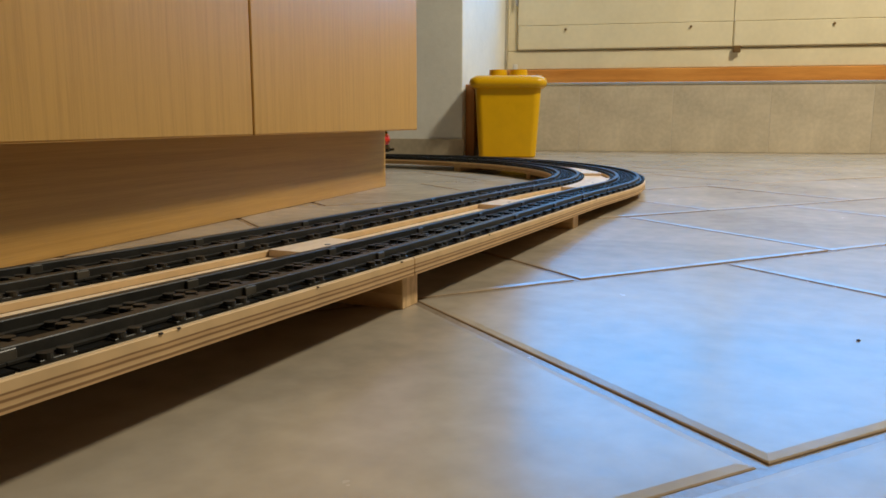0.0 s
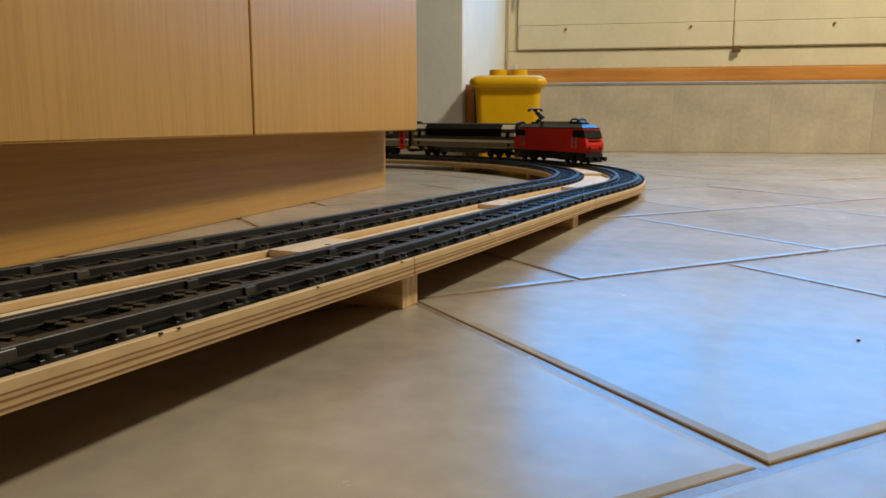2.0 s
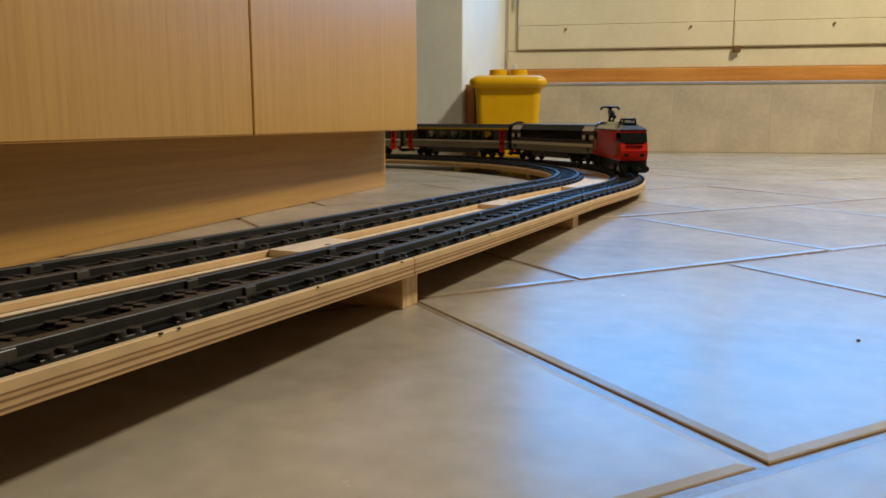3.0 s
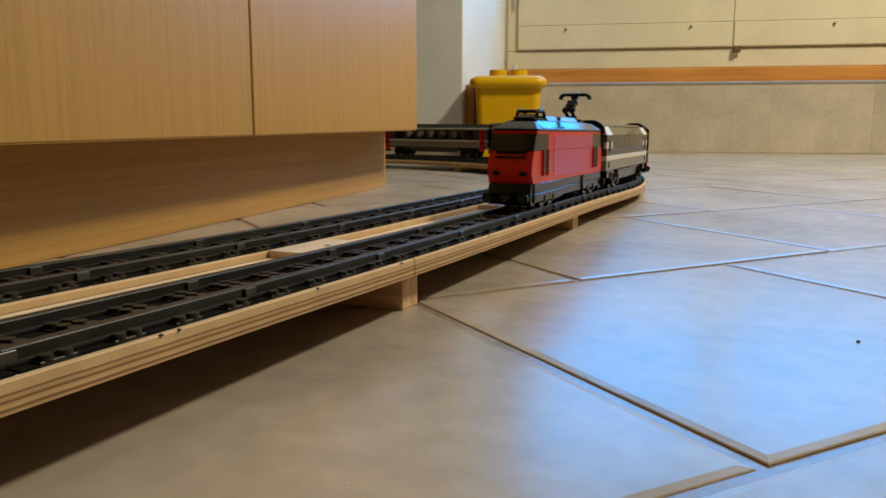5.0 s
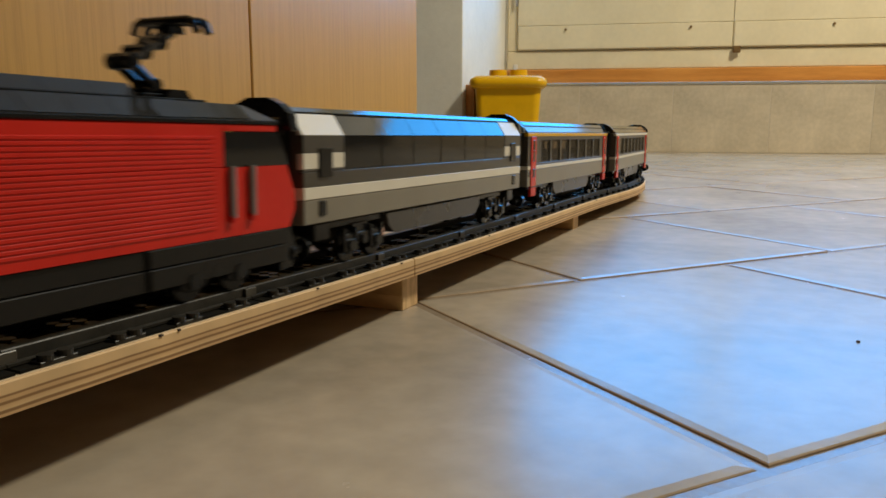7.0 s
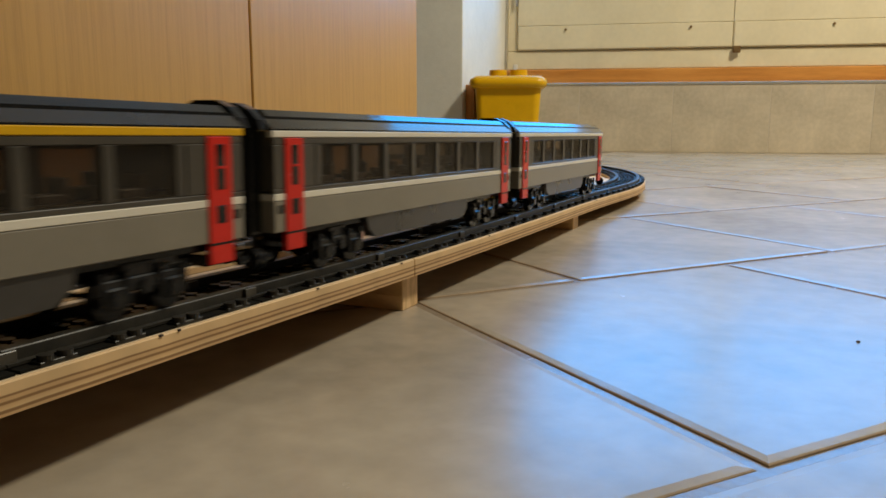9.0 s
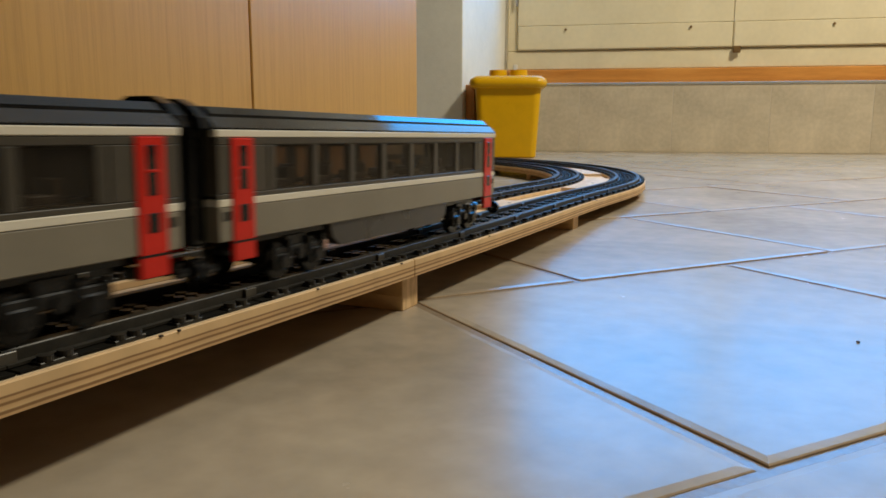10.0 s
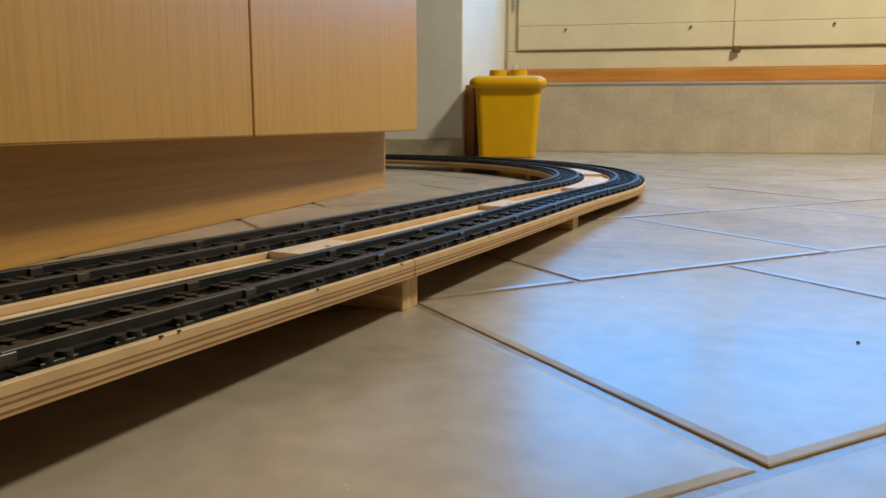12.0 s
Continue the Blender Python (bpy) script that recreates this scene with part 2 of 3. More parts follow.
def ribbon(s0, s1, section, step=0.016):
    """A closed section of (side, height) points carried along the line from s0 to s1."""
    bm = bmesh.new()
    n = max(2, int((s1 - s0) / step) + 1)
    rings = []
    for i in range(n):
        s = s0 + (s1 - s0) * i / (n - 1)
        ring = []
        for side, z in section:
            x, y, _ = on_line(s, side)
            ring.append(bm.verts.new((x, y, z + rise(s))))
        rings.append(ring)
    k = len(section)
    for a, b in zip(rings, rings[1:]):
        for i in range(k):
            j = (i + 1) % k
            bm.faces.new((a[i], a[j], b[j], b[i]))
    bm.faces.new(rings[0][::-1])
    bm.faces.new(rings[-1])
    # height in the section, 0 to 1, for materials that lie in layers
    uv = bm.loops.layers.uv.new("UVMap")
    lo, hi = min(z for _, z in section), max(z for _, z in section)
    level = {v: (z - lo) / (hi - lo) for ring in rings for v, (_, z) in zip(ring, section)}
    for f in bm.faces:
        for lp in f.loops:
            lp[uv].uv = (0, level[lp.vert])
    return bm


GAP = 0.1248          # between the two tracks' middles
BOARD_LOW, BOARD_TOP = 0.0256, 0.0391
RAIL_TOP = BOARD_TOP + 0.0105
HALF = 0.0365

# ---- room ----
T = 0.369


def build_floor():
    floor = part("floor", boxed(-3.8, 2.6, -3.0, 4.6, -0.06, -0.0017), M_GROUT)
    tagged(floor, "beige glazed floor tiles laid diagonally with brown joints", "floor", kind="structure")
    half, g = T / 2, 0.0036
    a, b = half - g, half - g - 0.0065
    bm = bmesh.new()
    rings = [[bm.verts.new((sx * r, sy * r, z)) for sx, sy in ((1, 1), (-1, 1), (-1, -1), (1, -1))] for r, z in ((b, 0.0), (a - 0.0012, -0.00065), (a - 0.0003, -0.0012), (a, -0.0022), (a, -0.012))]
    bm.faces.new(rings[0])
    for p, q in zip(rings, rings[1:]):
        for i in range(4):
            bm.faces.new((p[i], q[i], q[(i + 1) % 4], p[(i + 1) % 4]))
    bm.faces.ensure_lookup_table()
    for fc in bm.faces[5:]:
        fc.material_index = 1
    me = mesh_of("tile", bm, M_TILE)
    me.materials.append(M_TILE_EDGE)
    rnd = random.Random(4)
    for j in range(-11, 14):
        shift = 0.0 if j % 2 == 0 else 0.485
        for i in range(-14, 18):
            u, v = (i + shift + 0.5) * T, (j + 0.5) * T
            x, y = 0.041 + (u - v) * 0.7071, 0.351 + (u + v) * 0.7071
            if -3.55 < x < 2.4 and -2.8 < y < 4.3:
                ob = part("tile", me, None, floor)
                ob.matrix_basis = pose(x, y, rnd.uniform(-0.0004, 0.0004), rnd.uniform(-0.08, 0.08), rnd.uniform(-0.08, 0.08), 45 + rnd.choice((0, 90, 180, 270)))
    return floor


WALL_TURN = 5.3


def on_wall(x, back=0.0):
    """A place on the window wall's front face, back metres behind it."""
    a = radians(WALL_TURN)
    return -0.716 + (x + 0.716) * math.cos(a) - back * math.sin(a), 3.848 + (x + 0.716) * math.sin(a) + back * math.cos(a)


def wall_frame():
    x, y = on_wall(-0.716)
    return pose(x, y, 0, 0, 0, WALL_TURN)


def build_room():
    W = M_WALL
    # plain walls added out of view to close the room, dark to cut bounce light
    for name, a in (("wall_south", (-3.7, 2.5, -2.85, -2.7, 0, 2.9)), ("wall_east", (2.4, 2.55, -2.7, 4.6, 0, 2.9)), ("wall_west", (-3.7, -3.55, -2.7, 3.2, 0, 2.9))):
        tagged(part(name, boxed(*a), M_DIMWALL), "added unseen wall closing the room, darkened to cut bounce light", "wall", kind="structure")
    tagged(part("ceiling", boxed(-3.8, 2.6, -3.0, 4.9, 2.9, 3.0), M_CEIL), "plain white painted ceiling", "ceiling", kind="structure")
    # the wall stub beside the window bay
    tagged(part("wall_north", boxed(-3.7, -0.915, 3.20, 4.2, 0, 2.9, bevel=0.003), W), "white plastered wall corner beside the window bay", "wall", kind="structure")
    sk = part("baseboard", boxed(-3.55, -0.905, 3.190, 3.198, 0.0, 0.072, bevel=0.001), M_WALLTILE)
    tagged(sk, "beige tile skirting along the plastered wall", "skirting", kind="structure")
    # window wall, in its own turned frame
    f = wall_frame()
    low = root("wall_bench", f)
    tagged(low, "low ledge faced with beige tiles under the window", "ledge", kind="structure")
    part("core", boxed(-0.30, 3.4, 0.0015, 0.30, 0, 0.318), M_PALEGROUT, low)
    tw = 0.4350
    me = mesh_of("tile", boxed(-tw / 2 + 0.0012, tw / 2 - 0.0012, 0, 0.014, -0.157, 0.157, bevel=0.0008), M_WALLTILE)
    for i in range(7):
        part("tile", me, None, low, m=pose(0.418 + (i - 1) * tw, 0, 0.160))
    tagged(part("trim", boxed(-0.30, 3.4, -0.004, 0.02, 0.3175, 0.3300, bevel=0.0015, m=f), M_TRIM), "pale metal edging on the tiled ledge", "trim", kind="structure")
    tagged(part("ledge_top", boxed(-0.30, 3.4, 0.0205, 0.30, 0.3185, 0.3240, m=f), M_WALLTILE), "beige tiled top of the low ledge", "ledge", kind="structure")
    tagged(part("wall_window", wall_with_hole(), W, m=f), "white wall above and beside the window", "wall", kind="structure")


def wall_with_hole():
    """The wall over the ledge with the window opening through it."""
    bm = bmesh.new()
    box(bm, -0.32, -0.171, 0.15, 0.36, 0.324, 2.9)
    box(bm, 2.05, 3.45, 0.15, 0.36, 0.324, 2.9)
    box(bm, -0.171, 2.05, 0.15, 0.36, 2.08, 2.9)
    return bm


def build_window():
    f = wall_frame()
    w = root("window_1", f)
    tagged(w, "cream painted double window with solid lower panels and glass above", "window", kind="structure")
    part("sill", boxed(-0.17, 2.05, 0.10, 0.20, 0.3245, 0.400, bevel=0.004), M_SILL, w, "orange varnished wooden sill")
    part("frame", boxed(-0.17, 2.05, 0.125, 0.20, 0.401, 0.492, bevel=0.004), M_CREAM, w, "cream bottom rail")
    part("frame", boxed(-0.17, -0.119, 0.13, 0.20, 0.493, 2.08, bevel=0.004), M_CREAM, w)
    part("frame", boxed(1.96, 2.05, 0.13, 0.20, 0.493, 2.08, bevel=0.004), M_CREAM, w)
    part("frame", boxed(-0.118, 1.959, 0.13, 0.20, 2.00, 2.08, bevel=0.004), M_CREAM, w)
    part("rebate", boxed(-0.118, 1.959, 0.152, 0.20, 0.493, 0.78), M_CREAM, w)
    for x0, x1 in ((-0.1165, 0.9025), (0.9050, 1.957)):
        leaf = part("leaf", leaf_mesh(x0, x1), M_CREAM, w, "cream painted window leaf")
        part("lower_panel", boxed(x0, x1, 0.112, 0.150, 0.6135, 0.7590, bevel=0.002), M_CREAM, leaf)
        part("bottom_board", boxed(x0 + 0.004, x1 - 0.004, 0.1085, 0.112, 0.500, 0.6105, bevel=0.0015), M_CREAM, leaf)
        part("pane", boxed(x0 + 0.06, x1 - 0.06, 0.135, 0.139, 0.82, 1.95), M_GLASS_CLEAR, leaf, "window pane")
        for sx in (x0 + 0.236, x1 - 0.193) if x0 < 0 else (x0 + 0.437, x1 - 0.193):
            bm = bmesh.new()
            cyl(bm, (sx, 0.102, 0.592), "y", 0.0060, 0.005, 10)
            part("screw", bm, M_BRASS, leaf, "brass screw head")
    bm = boxed(0.905, 0.940, 0.100, 0.112, 0.468, 0.500, bevel=0.003)
    cyl(bm, (0.921, 0.098, 0.484), "y", 0.013, 0.016, 14)
    part("catch", bm, M_BRASS, w, "small tarnished brass catch")
    bm = bmesh.new()
    for z in (0.745, 1.7):
        cyl(bm, (-0.122, 0.106, z), "z", 0.006, 0.07, 10)
    part("hinge", bm, M_STEEL, w)
    sky = part("backdrop", boxed(-0.6, 2.6, 0.60, 0.61, 0.6, 2.6, m=f), M_SKY)
    tagged(sky, "blue dusk sky outside the window", "sky", kind="structure")


def leaf_mesh(x0, x1):
    bm = bmesh.new()
    box(bm, x0, x1, 0.112, 0.150, 0.4955, 0.6125, bevel=0.002)
    box(bm, x0, x1, 0.112, 0.150, 0.7600, 0.8200, bevel=0.003)
    box(bm, x0, x1, 0.112, 0.150, 1.951, 1.998, bevel=0.003)
    box(bm, x0, x0 + 0.059, 0.112, 0.150, 0.8205, 1.9505, bevel=0.003)
    box(bm, x1 - 0.059, x1, 0.112, 0.150, 0.8205, 1.9505, bevel=0.003)
    return bm


M_GLASS_CLEAR = smoked_glass("clear_window_glass", (0.02, 0.03, 0.03), 0.05)


def build_ceiling_lamp():
    lamp = root("ceiling_lamp", pose(1.488, 2.083, 2.9))
    tagged(lamp, "flat round ceiling lamp with warm light", "lamp")
    bm = bmesh.new()
    cyl(bm, (0, 0, -0.012), "z", 0.26, 0.022, 32)
    part("plate", bm, M_TRIM, lamp)


# ---- cabinet ----
def build_cabinet():
    c = root("cabinet", pose(-0.585, 0, 0))
    tagged(c, "tall oak veneer cabinet with two doors on a recessed plinth", "cabinet")
    part("body", boxed(-0.62, -0.021, 0.289, 1.674, 0.1305, 2.2, bevel=0.002), M_DOOR, c)
    part("plinth", boxed(-0.58, -0.076, 0.31, 1.675, 0.0, 0.1300, bevel=0.001), M_KICK, c, "recessed oak veneer plinth")
    for y0, y1 in ((0.285, 0.9795), (0.9835, 1.678)):
        d = part("door", boxed(-0.020, 0.0, y0, y1, 0.1295, 2.195, bevel=0.0015), M_DOOR, c, "upright-grained oak veneer door")
        part("edge_band", boxed(-0.0195, -0.0005, y0 + 0.001, y1 - 0.001, 0.1288, 0.1294), M_KICK, d)


# ---- bucket ----
def rounded_ring(hx, hy, r, n=6):
    pts = []
    for cx, cy, a0 in ((hx - r, hy - r, 0), (-hx + r, hy - r, 90), (-hx + r, -hy + r, 180), (hx - r, -hy + r, 270)):
        for i in range(n + 1):
            a = radians(a0 + 90 * i / n)
            pts.append((cx + r * math.cos(a), cy + r * math.sin(a)))
    return pts


def loft(rows, cap=True):
    """rows of (half x, half y, corner radius, z)."""
    bm = bmesh.new()
    rings = [[bm.verts.new((x, y, z)) for x, y in rounded_ring(hx, hy, r)] for hx, hy, r, z in rows]
    for a, b in zip(rings, rings[1:]):
        for i in range(len(a)):
            j = (i + 1) % len(a)
            bm.faces.new((a[i], a[j], b[j], b[i]))
    if cap:
        bm.faces.new(rings[0][::-1])
        bm.faces.new(rings[-1])
    return bm


def build_bucket():
    b = root("storage_bucket", pose(-0.734, 3.262, 0, 0, 0, 12.5))
    tagged(b, "yellow plastic storage bucket with a studded lid on the floor", "bucket")
    part("tub", loft([(0.111, 0.111, 0.022, 0), (0.117, 0.117, 0.026, 0.005), (0.134, 0.134, 0.03, 0.285)]), M_YELLOW, b)
    part("lid", loft([(0.140, 0.140, 0.035, 0.280), (0.154, 0.154, 0.04, 0.287), (0.1565, 0.1565, 0.042, 0.302), (0.152, 0.152, 0.04, 0.316), (0.134, 0.134, 0.035, 0.328), (0.10, 0.10, 0.03, 0.330)]), M_YELLOW, b, smooth=True)
    for x in (-0.042, 0.042):
        for y in (-0.042, 0.042):
            bm = bmesh.new()
            cyl(bm, (x, y, 0.342), "z", 0.037, 0.026, 24, 0.0355)
            part("stud", bm, M_YELLOW, b)
    # small things on the ledge behind it
    f = wall_frame()
    bm = loft([(0.018, 0.018, 0.017, 0), (0.019, 0.019, 0.018, 0.06), (0.012, 0.012, 0.011, 0.075), (0.012, 0.012, 0.011, 0.100)])
    tagged(part("plastic_bottle", bm, M_PLANT, m=f @ pose(-0.122, 0.060, 0.3242), smooth=False), "small milky white plastic bottle on the tiled ledge", "bottle")
    bm = loft([(0.010, 0.010, 0.009, 0), (0.010, 0.010, 0.009, 0.085), (0.007, 0.007, 0.006, 0.092)])
    tagged(part("metal_tin", bm, M_STEEL, m=f @ pose(-0.258, 0.060, 0.3242), smooth=False), "small grey metal tin on the tiled ledge", "tin")
    p = part("wooden_board", boxed(-0.0135, 0.0245, -0.055, 0.20, 0, 0.300, bevel=0.002), M_BROWN, m=pose(-0.8995, 3.30, 0))
    tagged(p, "red-brown wooden board standing against the wall corner", "board")


# ---- the wooden base under the tracks ----
BLOCKS = (-1.93, -1.43, -0.94, -0.45, 0.050, 0.553, 1.074, 1.590, 2.103, 2.519, 2.97, 3.47, 3.97, 4.47, 4.95)
JOINTS = (-2.6, -1.43, -0.45, 0.540, 1.590, 2.519, 3.47, 5.12)


def build_base():
    base = root("plywood_layout")
    tagged(base, "raised wooden base of plywood strips on pine blocks", "track base")
    for side in (0.0, -GAP):
        for a, b in zip(JOINTS, JOINTS[1:]):
            lo, hi = side - HALF, side + HALF
            e = 0.0006
            sec = [(lo, BOARD_LOW), (hi, BOARD_LOW), (hi, BOARD_TOP - e), (hi - e, BOARD_TOP), (lo + e, BOARD_TOP), (lo, BOARD_TOP - e)]
            part("board", ribbon(a + 0.0007, b - 0.0007, sec), M_EDGE, base, "plywood strip with layered edges")
            part("face_ply", ribbon(a + 0.0009, b - 0.0009, [(lo + 0.001, BOARD_TOP - 0.0003), (hi - 0.001, BOARD_TOP - 0.0003), (hi - 0.001, BOARD_TOP + 0.0004), (lo + 0.001, BOARD_TOP + 0.0004)]), M_PLYTOP, base)
    lo, hi = -GAP + HALF + 0.0008, -HALF - 0.0008
    for a, b in zip(JOINTS, JOINTS[1:]):
        part("infill_strip", ribbon(a + 0.0008, b - 0.0008, [(lo, BOARD_LOW + 0.003), (hi, BOARD_LOW + 0.003), (hi, BOARD_TOP - 0.0052), (lo, BOARD_TOP - 0.0052)]), M_PLYTOP, base, "pale strip closing the gap between the boards")
    for s in BLOCKS:
        top = BOARD_LOW + rise(s)
        bm = boxed(-0.0135, 0.0135, 0, GAP + 2 * HALF - 0.022, 0, top - 0.0003, bevel=0.0006)
        x, y, h = on_line(s, HALF - 0.011)
        b = part("support_block", bm, M_PINE, base, "pine block with its end grain outwards", m=pose(x, y, 0, 0, 0, math.degrees(h)))
        part("packing", boxed(-0.0138, 0.0138, 0.0008, GAP + 2 * HALF - 0.024, 0.0, (top - 0.0003) * 0.42, bevel=0.0004), M_PINE, b)
    for s, ln in ((0.272, 0.004), (0.284, 0.003), (0.405, 0.003), (0.518, 0.004), (0.700, 0.003), (1.150, 0.004)):
        part("nick", boxed(-ln / 4, ln / 4, -0.0006, 0.0007, 0.0002, 0.0011), M_SPECK, base, "dark chip in the board edge", m=line_pose(s, HALF, BOARD_TOP - 0.0008))
    mid = -GAP / 2
    for s, ln in ((-0.9, 0.12), (-0.45, 0.12), (0.045, 0.12), (0.560, 0.085), (1.030, 0.09), (1.53, 0.30), (1.95, 0.22), (2.45, 0.12), (2.9, 0.12), (3.4, 0.12)):
        lo, hi = mid - (GAP / 2 - HALF) + 0.0006, mid + (GAP / 2 - HALF) - 0.0006
        part("cross_plate", ribbon(s - ln / 2, s + ln / 2, [(lo, BOARD_TOP - 0.0050), (hi, BOARD_TOP - 0.0050), (hi, BOARD_TOP + 0.001), (lo, BOARD_TOP + 0.001)], 0.012), M_PLATE, base, "pale pine plate between the strips")
        x, y, h = on_line(s + 0.004, mid + 0.002)
        bm = bmesh.new()
        cyl(bm, (x, y, BOARD_TOP + 0.0012 + rise(s)), "z", 0.0026, 0.0008, 10)
        part("screw", bm, M_STEEL, base)


# ---- track pieces ----
SEC = 0.1525


def sleeper_mesh():
    bm = boxed(-0.0092, 0.0092, -0.0345, 0.0345, 0.0, 0.0021, bevel=0.0003)
    for x in (-0.0048, 0.0048):
        for y in (-0.0318, -0.0118, -0.0040, 0.0040, 0.0118, 0.0318):
            cyl(bm, (x, y, 0.0033), "z", 0.0034, 0.0026, 14)
    return bm


def rail_section(c):
    b = BOARD_TOP + 0.0024
    return [(c - 0.0066, b), (c + 0.0066, b), (c + 0.0066, b + 0.0012), (c + 0.0036, b + 0.0014), (c + 0.0034, b + 0.0062), (c + 0.0029, b + 0.0067), (c - 0.0029, b + 0.0067), (c - 0.0034, b + 0.0062), (c - 0.0036, b + 0.0014), (c - 0.0066, b + 0.0012)]


GAUGE = 0.0215


def build_track():
    sl = mesh_of("sleeper", sleeper_mesh(), M_RAIL)
    cl = mesh_of("clip", boxed(-0.0048, 0.0048, -0.0010, 0.0010, 0.0, 0.0050, bevel=0.0003), M_DGREY)
    b0 = BOARD_TOP + 0.0006
    for side, phase, kind in ((0.0, 0.1985, "outer"), (-GAP, 0.190, "inner")):
        for k in range(-18, 32):
            s = phase + k * SEC
            t = root("track_piece", line_pose(s + SEC / 2, side, b0))
            inv = t.matrix_basis.inverted()
            tagged(t, "black plastic toy railway track piece on the wooden base", "track", group=kind + " loop of track")
            for c in (side - GAUGE, side + GAUGE):
                bm = ribbon(s + 0.0003, s + SEC - 0.0003, rail_section(c), 0.012)
                bmesh.ops.transform(bm, matrix=inv, verts=bm.verts)
                part("rail", bm, M_RAIL, t)
            bm = ribbon(s + 0.001, s + SEC - 0.001, [(side - 0.0342, b0), (side + 0.0342, b0), (side + 0.0342, b0 + 0.0012), (side - 0.0342, b0 + 0.0012)], 0.012)
            bmesh.ops.transform(bm, matrix=inv, verts=bm.verts)
            part("web", bm, M_WEB, t)
            for i in range(4):
                part("sleeper", sl, None, t, m=inv @ line_pose(s + SEC / 8 + i * SEC / 4, side, b0))
            for c in (side - GAUGE + 0.0042, side + GAUGE + 0.0042):
                part("clip", cl, None, t, m=inv @ line_pose(s + 0.001, c, b0 + 0.0028))


# ---- the train ----
def wheelset(x, parent):
    bm = bmesh.new()
    for y in (-GAUGE, GAUGE):
        cyl(bm, (x, y, 0.0095), "y", 0.0109, 0.004, 18)
        cyl(bm, (x, y * 0.90, 0.0095), "y", 0.0117, 0.0014, 18)
    cyl(bm, (x, 0, 0.0085), "y", 0.0016, 0.036, 8)
    part("wheelset", bm, M_BLACK, parent)


def bogie(thing, x, loco=False):
    """A swivelling bogie with two axles."""
    b = root("bogie", pose(x, 0, 0))
    b.parent = thing
    for dx in (-0.018, 0.018):
        wheelset(dx, b)
    for sy in (-1, 1):
        bm = boxed(-0.030, 0.030, sy * 0.0248 - 0.0012, sy * 0.0248 + 0.0012, 0.011, 0.018, bevel=0.0008)
        for dx in (-0.018, 0.018):
            box(bm, dx - 0.0055, dx + 0.0055, sy * 0.0262 - 0.0015, sy * 0.0262 + 0.0015, 0.004, 0.0145, bevel=0.001)
            cyl(bm, (dx, sy * 0.0278, 0.0095), "y", 0.0042, 0.003, 12)
            box(bm, dx - 0.0085, dx - 0.0065, sy * 0.0262 - 0.0013, sy * 0.0262 + 0.0013, 0.006, 0.022)
            box(bm, dx + 0.0065, dx + 0.0085, sy * 0.0262 - 0.0013, sy * 0.0262 + 0.0013, 0.006, 0.022)
        cyl(bm, (0, sy * 0.0265, 0.0125), "y", 0.0035, 0.004, 10)
        part("side_frame", bm, M_BLACK, b)
    part("bolster", boxed(-0.010, 0.010, -0.024, 0.024, 0.012, 0.024), M_BLACK, b)
    return b


def coupler(thing, x, sgn):
    bm = boxed(x - 0.010, x + 0.010, -0.006, 0.006, 0.010, 0.017, bevel=0.001)
    for y in (-0.022, 0.022):
        cyl(bm, (x + sgn * 0.004, y, 0.0135), "x", 0.0026, 0.012, 10)
        cyl(bm, (x + sgn * 0.010, y, 0.0135), "x", 0.0062, 0.003, 16)
    cyl(bm, (x + sgn * 0.010, 0, 0.0135), "x", 0.0045, 0.006, 14)
    part("coupler", bm, M_BLACK, thing)


LOCO = 0.3600
CAR = 0.4080
CAR_GAP = 0.0270
LOCO_GAP = 0.0090
WIDE = 0.0272         # half of a car's width


def side_box(x0, x1, y, z0, z1, inner, outer, bevel=0.0004):
    """A box on one side (y = -1 or 1) of a car, between two distances from its middle line."""
    return boxed(x0, x1, *sorted((y * inner, y * outer)), z0, z1, bevel=bevel)


